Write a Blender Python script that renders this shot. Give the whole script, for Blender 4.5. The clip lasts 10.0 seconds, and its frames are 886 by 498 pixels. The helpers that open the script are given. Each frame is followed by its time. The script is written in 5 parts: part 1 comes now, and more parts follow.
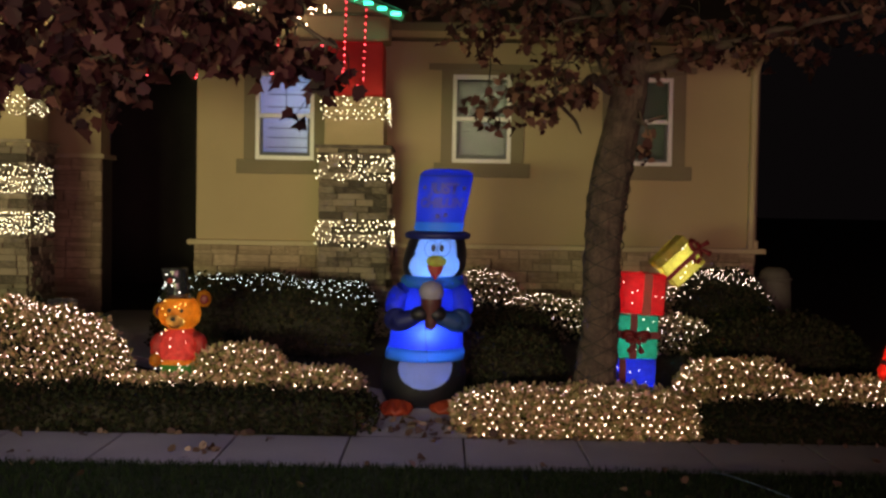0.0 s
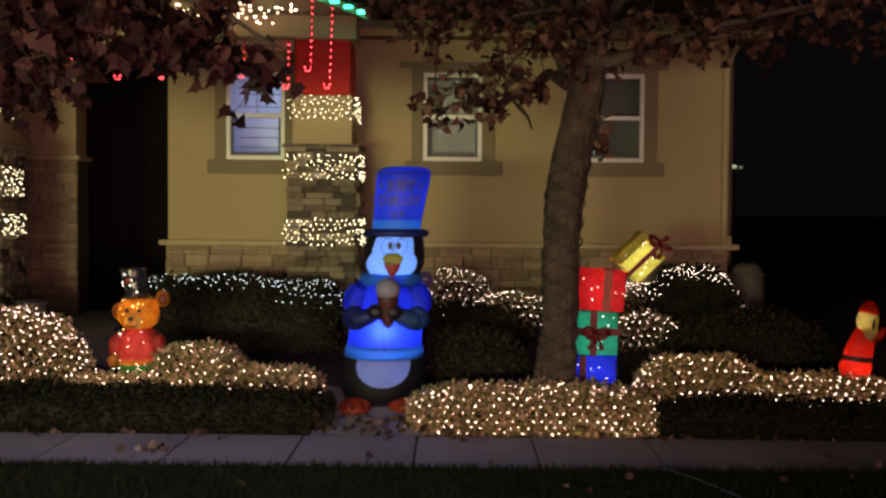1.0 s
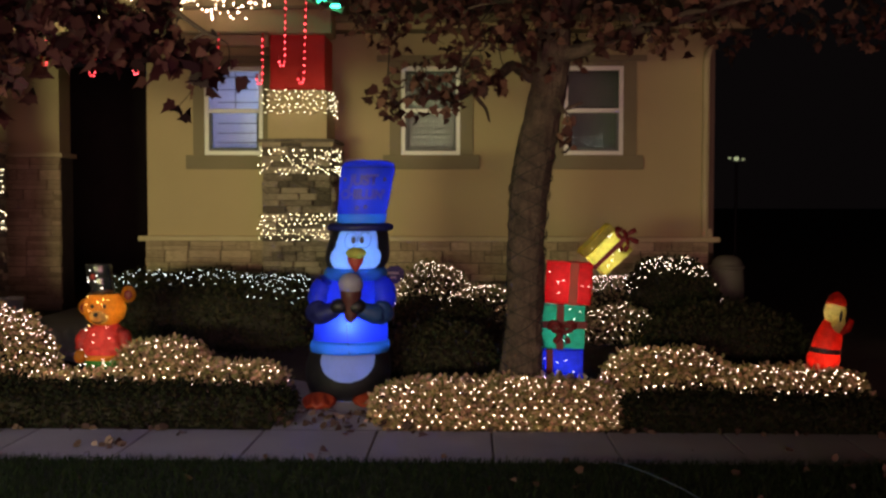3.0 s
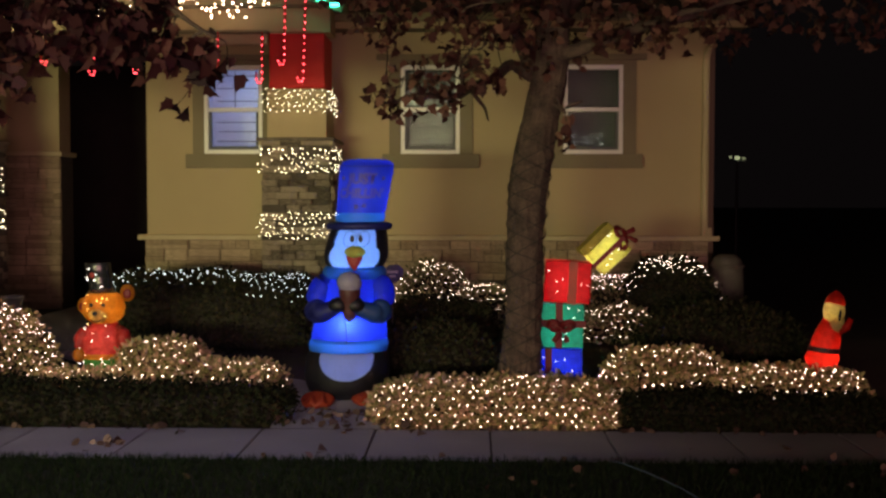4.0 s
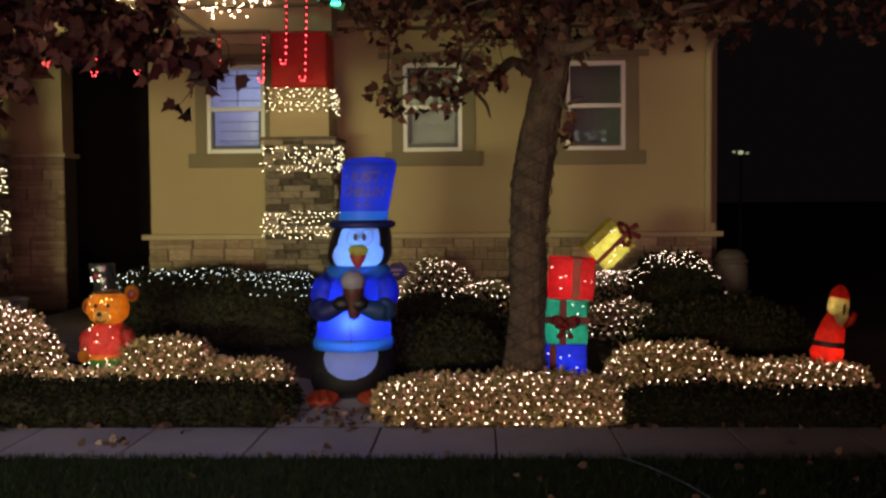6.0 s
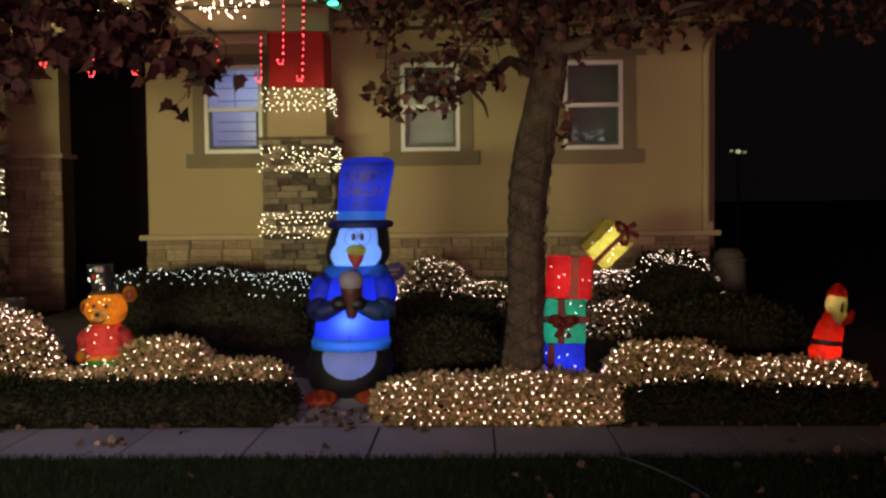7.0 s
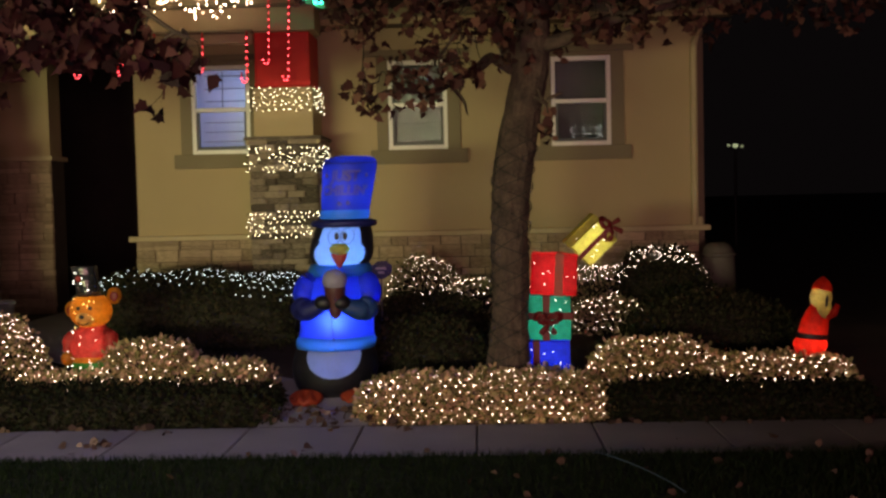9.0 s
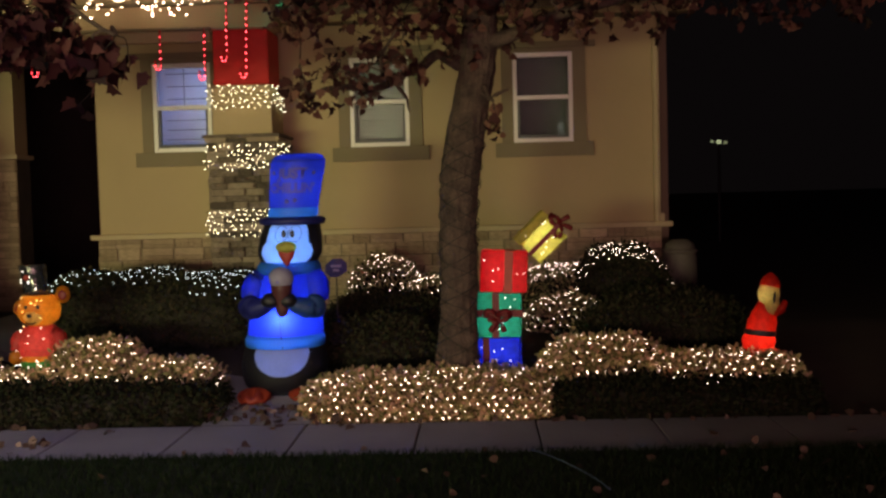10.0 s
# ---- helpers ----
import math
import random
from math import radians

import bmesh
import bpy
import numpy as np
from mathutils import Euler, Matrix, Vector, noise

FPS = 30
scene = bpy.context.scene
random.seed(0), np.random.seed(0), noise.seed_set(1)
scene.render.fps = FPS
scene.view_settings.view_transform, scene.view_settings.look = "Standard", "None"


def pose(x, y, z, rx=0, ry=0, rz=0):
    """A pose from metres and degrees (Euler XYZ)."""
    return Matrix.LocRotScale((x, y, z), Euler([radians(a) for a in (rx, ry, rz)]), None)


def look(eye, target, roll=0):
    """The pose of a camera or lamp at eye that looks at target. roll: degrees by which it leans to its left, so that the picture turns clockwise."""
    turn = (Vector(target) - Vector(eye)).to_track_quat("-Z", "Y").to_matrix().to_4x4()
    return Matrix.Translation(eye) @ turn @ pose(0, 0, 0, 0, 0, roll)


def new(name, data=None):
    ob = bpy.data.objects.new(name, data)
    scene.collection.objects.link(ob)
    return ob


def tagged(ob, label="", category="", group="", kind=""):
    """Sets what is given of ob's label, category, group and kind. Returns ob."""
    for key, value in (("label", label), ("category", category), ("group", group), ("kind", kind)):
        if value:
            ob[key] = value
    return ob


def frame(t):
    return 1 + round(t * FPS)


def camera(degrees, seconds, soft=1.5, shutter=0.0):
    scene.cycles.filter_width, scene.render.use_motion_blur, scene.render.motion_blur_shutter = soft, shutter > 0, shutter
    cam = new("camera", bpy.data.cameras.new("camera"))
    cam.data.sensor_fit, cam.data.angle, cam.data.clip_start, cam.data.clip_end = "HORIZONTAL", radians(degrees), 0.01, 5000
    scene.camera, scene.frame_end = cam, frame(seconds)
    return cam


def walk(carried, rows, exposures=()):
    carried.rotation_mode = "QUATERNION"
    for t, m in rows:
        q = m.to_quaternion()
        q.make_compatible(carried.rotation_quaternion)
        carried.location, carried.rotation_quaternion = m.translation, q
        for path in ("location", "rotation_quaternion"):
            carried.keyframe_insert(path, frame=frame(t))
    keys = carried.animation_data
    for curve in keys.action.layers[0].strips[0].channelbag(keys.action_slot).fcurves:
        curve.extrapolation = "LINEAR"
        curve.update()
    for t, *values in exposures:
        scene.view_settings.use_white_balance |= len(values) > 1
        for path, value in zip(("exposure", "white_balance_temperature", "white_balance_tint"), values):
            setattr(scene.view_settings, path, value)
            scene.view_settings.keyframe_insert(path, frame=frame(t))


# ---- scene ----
cam = camera(45.8, 10.0, 2.6)
PATH = [
    (0, (-0.071, -0.016, 2.056), (-0.07, 1.982, 1.981), 1.0),
    (0.5, (0.17, 0.005, 2.039), (0.165, 2.004, 1.964), 0.7),
    (1, (0.45, 0.02, 2.031), (0.431, 2.018, 1.957), 0.5),
    (1.5, (0.691, 0.03, 2.034), (0.657, 2.028, 1.955), 0.3),
    (2, (0.842, 0.049, 2.019), (0.798, 2.047, 1.94), 0.3),
    (2.5, (0.934, 0.064, 2.018), (0.881, 2.062, 1.937), 0.1),
    (4, (1.008, 0.071, 2.015), (0.951, 2.068, 1.93), 0.1),
    (4.5, (1.015, 0.065, 2.016), (0.951, 2.062, 1.931), 0.0),
    (5, (1.016, 0.065, 2.016), (0.946, 2.062, 1.931), -0.1),
    (5.5, (1.017, 0.067, 2.017), (0.948, 2.064, 1.928), -0.3),
    (7, (1.015, 0.069, 2.013), (0.954, 2.066, 1.923), -0.6),
    (7.5, (1.011, 0.068, 2.013), (0.946, 2.065, 1.924), -0.8),
    (8, (1.022, 0.065, 2.018), (0.949, 2.062, 1.926), -1.1),
    (8.5, (1.079, 0.067, 2.023), (1.004, 2.063, 1.928), -1.2),
    (9, (1.221, 0.09, 2.01), (1.151, 2.086, 1.916), -1.3),
    (9.5, (1.445, 0.113, 2.004), (1.378, 2.11, 1.906), -1.4),
    (10, (1.73, 0.141, 1.996), (1.659, 2.137, 1.897), -1.5),
]
walk(cam, [(t, look(eye, target, roll)) for t, eye, target, roll in PATH])

# ---- world and large lights ----
world = bpy.data.worlds.new("night")
scene.world = world
world.use_nodes = True
wn = world.node_tree.nodes["Background"]
wn.inputs[0].default_value, wn.inputs[1].default_value = (0.75, 0.56, 0.58, 1), 0.0036


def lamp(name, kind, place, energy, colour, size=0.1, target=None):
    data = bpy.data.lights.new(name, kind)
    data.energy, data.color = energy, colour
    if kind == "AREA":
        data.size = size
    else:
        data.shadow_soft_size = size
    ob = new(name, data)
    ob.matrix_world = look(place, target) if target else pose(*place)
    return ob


# unseen fill lamps added low across the street to light the house wall
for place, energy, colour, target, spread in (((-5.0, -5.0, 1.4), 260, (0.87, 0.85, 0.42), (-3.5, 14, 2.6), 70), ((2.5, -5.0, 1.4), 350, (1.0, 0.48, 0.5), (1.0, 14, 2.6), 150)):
    fill_lamp = lamp("wall_fill", "AREA", place, energy, colour, 6.0, target)
    fill_lamp.data.shape, fill_lamp.data.size_y, fill_lamp.data.spread = "RECTANGLE", 0.9, radians(spread)
# unseen purple fill lamp added above the lawn to tint the pavement
street = lamp("pavement_fill", "AREA", (-2.0, 5.4, 3.9), 16, (0.72, 0.58, 1.0), 6.0, (-2.0, 8.9, 0))
street.data.shape, street.data.size_y, street.data.spread = "RECTANGLE", 0.4, radians(75)

# ---- materials ----


def nodes_of(name):
    m = bpy.data.materials.new(name)
    m.use_nodes = True
    t = m.node_tree
    return m, t, t.nodes["Principled BSDF"], t.nodes["Material Output"]


def mottled(t, c1, c2, scale, fine, obj_rand=0.0, bump=0.2, bsdf=None):
    """Colour varied at two scales, with relief."""
    N, L = t.nodes, t.links
    tc = N.new("ShaderNodeTexCoord")
    a, b = N.new("ShaderNodeTexNoise"), N.new("ShaderNodeTexNoise")
    a.inputs["Scale"].default_value, b.inputs["Scale"].default_value = scale, fine
    a.inputs["Detail"].default_value, b.inputs["Detail"].default_value = 4, 6
    L.new(tc.outputs["Object"], a.inputs["Vector"]), L.new(tc.outputs["Object"], b.inputs["Vector"])
    mx = N.new("ShaderNodeMath")
    mx.operation = "MULTIPLY_ADD"
    L.new(a.outputs["Fac"], mx.inputs[0])
    mx.inputs[1].default_value = 0.6
    sc = N.new("ShaderNodeMath")
    sc.operation = "MULTIPLY"
    L.new(b.outputs["Fac"], sc.inputs[0])
    sc.inputs[1].default_value = 0.4
    L.new(sc.outputs[0], mx.inputs[2])
    out = mx.outputs[0]
    if obj_rand:
        oi = N.new("ShaderNodeObjectInfo")
        ad = N.new("ShaderNodeMath")
        ad.operation = "MULTIPLY_ADD"
        L.new(oi.outputs["Random"], ad.inputs[0])
        ad.inputs[1].default_value = obj_rand
        L.new(out, ad.inputs[2])
        sb = N.new("ShaderNodeMath")
        sb.operation = "SUBTRACT"
        L.new(ad.outputs[0], sb.inputs[0])
        sb.inputs[1].default_value = obj_rand / 2
        out = sb.outputs[0]
    ramp = N.new("ShaderNodeValToRGB")
    ramp.color_ramp.elements[0].position, ramp.color_ramp.elements[1].position = 0.3, 0.7
    ramp.color_ramp.elements[0].color, ramp.color_ramp.elements[1].color = (*c1, 1), (*c2, 1)
    L.new(out, ramp.inputs[0])
    bp = N.new("ShaderNodeBump")
    bp.inputs["Strength"].default_value, bp.inputs["Distance"].default_value = bump, 0.02
    L.new(b.outputs["Fac"], bp.inputs["Height"])
    return ramp.outputs[0], bp.outputs[0]


def mat(name, c1, c2=None, rough=0.8, scale=1.5, fine=30, bump=0.2, metal=0.0, obj_rand=0.0):
    m, t, p, o = nodes_of(name)
    c2 = c2 or tuple(min(1, c * 1.35) for c in c1)
    col, nor = mottled(t, c1, c2, scale, fine, obj_rand, bump)
    t.links.new(col, p.inputs["Base Color"]), t.links.new(nor, p.inputs["Normal"])
    p.inputs["Roughness"].default_value, p.inputs["Metallic"].default_value = rough, metal
    return m


def leafy(name, cols, through_light=0.35, rough=0.55):
    """Leaves: a colour for each leaf, some light through them."""
    m, t, p, o = nodes_of(name)
    N, L = t.nodes, t.links
    g = N.new("ShaderNodeNewGeometry")
    ramp = N.new("ShaderNodeValToRGB")
    e = ramp.color_ramp.elements
    while len(e) < len(cols):
        e.new(0.5)
    for i, c in enumerate(cols):
        e[i].position, e[i].color = i / (len(cols) - 1), (*c, 1)
    L.new(g.outputs["Random Per Island"], ramp.inputs[0])
    L.new(ramp.outputs[0], p.inputs["Base Color"])
    p.inputs["Roughness"].default_value, p.inputs["Specular IOR Level"].default_value = rough, 0.15
    tr = N.new("ShaderNodeBsdfTranslucent")
    L.new(ramp.outputs[0], tr.inputs[0])
    mx = N.new("ShaderNodeMixShader")
    mx.inputs[0].default_value = through_light
    L.new(p.outputs[0], mx.inputs[1]), L.new(tr.outputs[0], mx.inputs[2]), L.new(mx.outputs[0], o.inputs[0])
    return m


def fabric(name, c, translucent=0.6, rough=0.5, c2=None, grain=5, bump=0.15):
    """Thin nylon or plastic that a lamp inside shines through."""
    m, t, p, o = nodes_of(name)
    col, nor = mottled(t, c, c2 or tuple(x * (0.8 if grain < 9 else 0.5) for x in c), grain, 60, 0, bump)
    L = t.links
    L.new(col, p.inputs["Base Color"]), L.new(nor, p.inputs["Normal"])
    p.inputs["Roughness"].default_value = rough
    tr = t.nodes.new("ShaderNodeBsdfTranslucent")
    L.new(col, tr.inputs[0])
    mx = t.nodes.new("ShaderNodeMixShader")
    mx.inputs[0].default_value = translucent
    L.new(p.outputs[0], mx.inputs[1]), L.new(tr.outputs[0], mx.inputs[2]), L.new(mx.outputs[0], o.inputs[0])
    return m


def glow(name, c, strength):
    m, t, p, o = nodes_of(name)
    p.inputs["Base Color"].default_value = (*c, 1)
    p.inputs["Emission Color"].default_value = (*c, 1)
    oi, mr = t.nodes.new("ShaderNodeObjectInfo"), t.nodes.new("ShaderNodeMapRange")
    mr.inputs["To Min"].default_value, mr.inputs["To Max"].default_value = strength * 0.35, strength * 1.5
    t.links.new(oi.outputs["Random"], mr.inputs["Value"]), t.links.new(mr.outputs[0], p.inputs["Emission Strength"])
    return m


STUCCO = mat("tan stucco", (0.40, 0.31, 0.17), (0.47, 0.37, 0.21), 0.9, 0.7, 90, 0.35)
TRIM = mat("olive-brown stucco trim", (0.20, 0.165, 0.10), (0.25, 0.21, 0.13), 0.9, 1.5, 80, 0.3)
LEDGE = mat("cream stone ledge", (0.42, 0.34, 0.2), (0.5, 0.41, 0.25), 0.8, 3, 60, 0.2)
STONE = mat("ledge stone", (0.31, 0.225, 0.14), (0.64, 0.49, 0.32), 0.9, 4, 40, 0.8, obj_rand=0.32)
GROUT = mat("brown grout", (0.13, 0.1, 0.068), (0.19, 0.148, 0.1), 0.95, 5, 60, 0.5)
# copy of the ledge stone, coloured darker for the columns' weaker light
SHADED_STONE = mat("ledge stone darkened for shade", (0.12, 0.095, 0.072), (0.45, 0.36, 0.26), 0.9, 5, 36, 0.9, obj_rand=0.55)
MORTAR = mat("dark mortar", (0.05, 0.042, 0.03), (0.09, 0.075, 0.052), 0.95, 5, 60, 0.5)
CONCRETE = mat("pavement concrete", (0.22, 0.21, 0.215), (0.33, 0.31, 0.31), 0.9, 1.2, 45, 0.3, obj_rand=0.15)
ASPHALT = mat("asphalt", (0.035, 0.035, 0.037), (0.065, 0.064, 0.062), 0.9, 1, 120, 0.6)
SOIL = mat("dark bark mulch", (0.018, 0.013, 0.009), (0.05, 0.035, 0.022), 0.95, 2, 50, 0.8)
TURF = mat("turf soil", (0.015, 0.02, 0.008), (0.03, 0.035, 0.014), 0.95, 2, 50, 0.8)
BARK = mat("grey-brown bark", (0.025, 0.018, 0.015), (0.12, 0.082, 0.062), 0.95, 7, 34, 1.0)
ROOF = mat("brown roof tile", (0.08, 0.05, 0.035), (0.14, 0.09, 0.06), 0.85, 3, 40, 0.5)
WHITE_VINYL = mat("white vinyl", (0.74, 0.72, 0.66), (0.8, 0.78, 0.72), 0.4, 3, 40, 0.05)
# the deep shade of the entry is put into this wall colour
ENTRY_SHADE = mat("near-black entry shade", (0.012, 0.009, 0.007), (0.03, 0.022, 0.016), 0.7, 3, 40, 0.3)
BLIND = mat("grey-green blind fabric", (0.12, 0.125, 0.125), (0.15, 0.158, 0.156), 0.8, 3, 60, 0.1)
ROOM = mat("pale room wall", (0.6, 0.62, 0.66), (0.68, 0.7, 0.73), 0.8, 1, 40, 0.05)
# rooms without a lamp get their dimness from this darker wall colour
UNLIT_ROOM = mat("room wall coloured dim", (0.1, 0.115, 0.105), (0.14, 0.155, 0.145), 0.8, 1, 40, 0.05)
RED_CLOTH = mat("red cloth", (0.55, 0.018, 0.012), (0.7, 0.035, 0.035), 0.7, 4, 80, 0.3)
GREY_PLASTIC = mat("weathered grey plastic", (0.07, 0.06, 0.052), (0.12, 0.105, 0.09), 0.7, 5, 50, 0.2)
WIRE = mat("dark green wire", (0.01, 0.014, 0.01), (0.016, 0.02, 0.014), 0.9, 5, 50, 0.0)
DARK_TWIG = mat("dark twigs", (0.012, 0.012, 0.007), (0.03, 0.025, 0.015), 0.95, 8, 40, 0.5)
# two hedge leaf copies: darkened where unlit, paled where net light falls
DIM_HEDGE_LEAF = leafy("hedge leaves", [(0.01, 0.013, 0.007), (0.017, 0.022, 0.01), (0.024, 0.026, 0.012), (0.036, 0.026, 0.014)], 0.3, 0.9)
LIT_LEAF = leafy("hedge leaves paled for net light", [(0.17, 0.165, 0.065), (0.37, 0.33, 0.15), (0.6, 0.44, 0.25), (0.8, 0.47, 0.36)], 0.5)
# bush leaves likewise: an unlit copy, and one with net light in its colour
BUSH_LEAF = leafy("unlit evergreen leaves", [(0.018, 0.022, 0.012), (0.035, 0.04, 0.02), (0.05, 0.05, 0.026), (0.07, 0.055, 0.032)], 0.35, 0.8)
NET_LIT_LEAF = leafy("bush leaves paled for net light", [(0.11, 0.115, 0.055), (0.22, 0.22, 0.11), (0.36, 0.3, 0.17), (0.5, 0.33, 0.24)], 0.45, 0.7)
# both lean mauve for the strip light; the second is darkened for shade
MAPLE_LEAF = leafy("autumn leaves", [(0.04, 0.018, 0.019), (0.085, 0.038, 0.036), (0.15, 0.07, 0.058), (0.28, 0.15, 0.105)], 0.48)
SHADED_MAPLE = leafy("maple leaves darkened for shade", [(0.024, 0.011, 0.016), (0.05, 0.019, 0.024), (0.09, 0.032, 0.036), (0.16, 0.065, 0.06)], 0.48)
FALLEN_LEAF = leafy("fallen leaves", [(0.04, 0.024, 0.02), (0.075, 0.046, 0.036), (0.125, 0.082, 0.064), (0.24, 0.175, 0.15)], 0.1, 0.7)
GRASS = leafy("grass blades", [(0.008, 0.018, 0.006), (0.014, 0.03, 0.01), (0.03, 0.042, 0.014)], 0.3)

WARM = glow("warm white bulb", (1.0, 0.72, 0.54), 11)
PINKISH = glow("rosy white bulb", (1.0, 0.7, 0.6), 11)
COOL = glow("cool white bulb", (0.86, 0.97, 0.93), 2.3)
YELLOW = glow("yellow white bulb", (1.0, 0.86, 0.52), 9)
PEACH = glow("peach white bulb", (1.0, 0.66, 0.44), 20)
REDBULB = glow("red bulb", (1.0, 0.07, 0.09), 8)
TEAL = glow("teal led", (0.05, 1.0, 0.6), 7)
TINY_WHITE = glow("small white bulb", (1.0, 0.9, 0.78), 4.5)
AMBERBULB = glow("amber bulb", (1.0, 0.6, 0.2), 6)
FAR_LAMP = glow("far lamp", (0.9, 1.0, 0.55), 0.3)

# ---- building helpers ----


def link(name, me, material, parent=None):
    if material:
        me.materials.append(material)
    ob = new(name, me)
    ob.parent = parent
    return ob


def part(name, bm, material, parent=None, label="", smooth=False, loc=None):
    me = bpy.data.meshes.new(name)
    bm.to_mesh(me)
    bm.free()
    if smooth:
        me.shade_smooth()
    ob = link(name, me, material, parent)
    if loc:
        ob.location = loc
    return tagged(ob, label)


def thing(name, loc, label, category, group="", kind="", rz=0):
    ob = new(name)
    ob.empty_display_size = 0.1
    ob.matrix_basis = pose(*loc, 0, 0, rz)
    return tagged(ob, label, category, group, kind)


def box(x0, x1, y0, y1, z0, z1, bevel=0.0, bm=None):
    b = bmesh.new()
    bmesh.ops.create_cube(b, size=1)
    for v in b.verts:
        v.co = (x0 + (v.co.x + 0.5) * (x1 - x0), y0 + (v.co.y + 0.5) * (y1 - y0), z0 + (v.co.z + 0.5) * (z1 - z0))
    if bevel:
        bmesh.ops.bevel(b, geom=b.edges[:], offset=bevel, segments=2, affect="EDGES", profile=0.5)
    if bm is None:
        return b
    me = bpy.data.meshes.new("tmp")
    b.to_mesh(me)
    b.free()
    bm.from_mesh(me)
    bpy.data.meshes.remove(me)
    return bm


def ball(r, place=(0, 0, 0), squash=(1, 1, 1), u=24, v=14, bm=None, turn=None):
    bm = bm or bmesh.new()
    m = Matrix.Translation(place) @ (turn or Matrix()) @ Matrix.Diagonal((*(r * s for s in squash), 1))
    bmesh.ops.create_uvsphere(bm, u_segments=u, v_segments=v, radius=1, matrix=m)
    return bm


def tube(points, radii, sides=8, bm=None, rough=0.0, seed=0):
    """A tapered tube along a line of points."""
    bm = bm or bmesh.new()
    pts = [Vector(p) for p in points]
    rings = []
    for i, p in enumerate(pts):
        d = (pts[min(i + 1, len(pts) - 1)] - pts[max(i - 1, 0)]).normalized()
        a = d.orthogonal().normalized() if abs(d.z) < 0.95 else (Vector((1, 0, 0)) - d * d.x).normalized()
        b = d.cross(a)
        r = float(radii[i] if isinstance(radii, (list, tuple)) else radii)
        ring = []
        for k in range(sides):
            w = 2 * math.pi * k / sides
            rr = r * (1 + rough * noise.noise((p.x * 3 + math.cos(w) * 1.3 + seed, p.y * 3 + math.sin(w) * 1.3, p.z * 2.5)))
            ring.append(bm.verts.new(p + rr * (math.cos(w) * a + math.sin(w) * b)))
        rings.append(ring)
    for r0, r1 in zip(rings, rings[1:]):
        for k in range(sides):
            bm.faces.new((r0[k], r0[(k + 1) % sides], r1[(k + 1) % sides], r1[k]))
    bm.faces.new(rings[0][::-1]), bm.faces.new(rings[-1])
    bmesh.ops.recalc_face_normals(bm, faces=bm.faces[:])
    return bm


def bend(points, n):
    """A smooth line of n steps a span through the points."""
    p = [Vector(q) for q in points]
    p = [2 * p[0] - p[1], *p, 2 * p[-1] - p[-2]]
    out = []
    for i in range(1, len(p) - 2):
        for k in range(n):
            t = k / n
            out.append(0.5 * (2 * p[i] + (p[i + 1] - p[i - 1]) * t + (2 * p[i - 1] - 5 * p[i] + 4 * p[i + 1] - p[i + 2]) * t * t
                              + (3 * p[i] - p[i - 1] - 3 * p[i + 1] + p[i + 2]) * t ** 3))
    return out + [p[-2]]


OVAL = np.array([(0, 0), (0.28, 0.35), (0.22, 0.75), (0, 1), (-0.22, 0.75), (-0.28, 0.35)])
HALF = [(0.12, 0.06), (0.34, 0.02), (0.38, 0.2), (0.52, 0.42), (0.38, 0.48), (0.34, 0.62), (0.36, 0.78), (0.17, 0.8)]
LOBED = np.array([(0, 0)] + HALF + [(0.02, 1.06)] + [(-0.96 * x, y * 0.98) for x, y in HALF[::-1]])
BLADE = np.array([(-0.08, 0), (0.08, 0), (0.03, 1)])


def leaves(name, places, ways, sizes, outline, material, parent=None, seed=0, curl=0.25, spin=True):
    """Many single leaves in one mesh: each at its place, pointing its way."""
    rng = np.random.default_rng(seed)
    n, k = len(places), len(outline)
    w = ways / np.maximum(np.linalg.norm(ways, axis=1, keepdims=True), 1e-6)
    ref = rng.normal(size=(n, 3)) if spin else np.tile((1.0, 0.02, 0.0), (n, 1))
    side = np.cross(w, ref)
    side /= np.maximum(np.linalg.norm(side, axis=1, keepdims=True), 1e-6)
    up = np.cross(side, w)
    s = sizes[:, None, None]
    lift = curl * np.abs(outline[:, 0]) - curl * 0.3 * outline[:, 1] ** 2
    v = places[:, None, :] + s * (outline[None, :, :1] * side[:, None, :] + outline[None, :, 1:] * w[:, None, :] + lift[None, :, None] * up[:, None, :])
    v = v.reshape(-1, 3)
    me = bpy.data.meshes.new(name)
    me.vertices.add(n * k), me.loops.add(n * k), me.polygons.add(n)
    me.vertices.foreach_set("co", v.ravel())
    me.loops.foreach_set("vertex_index", np.arange(n * k))
    me.polygons.foreach_set("loop_start", np.arange(n) * k)
    me.update(calc_edges=True)
    ob = link(name, me, material, parent)
    return tagged(ob, kind="stuff")


BULB_MESHES = {}


def bulb_mesh(material, r):
    key = (material.name, r)
    if key not in BULB_MESHES:
        bm = bmesh.new()
        bmesh.ops.create_icosphere(bm, subdivisions=1, radius=r)
        me = bpy.data.meshes.new("bulb")
        bm.to_mesh(me)
        bm.free()
        me.materials.append(material)
        me.shade_smooth()
        BULB_MESHES[key] = me
    return BULB_MESHES[key]


def bulbs(parent, places, material, r):
    me = bulb_mesh(material, r)
    for p in places:
        ob = new("bulb", me)
        ob.parent = parent
        ob.location = p


# ---- ground, road, pavement ----


def rise(y):
    t = min(1.0, max(0.0, (y - 9.6) / 3.0))
    return 0.45 * t * t * (3 - 2 * t)


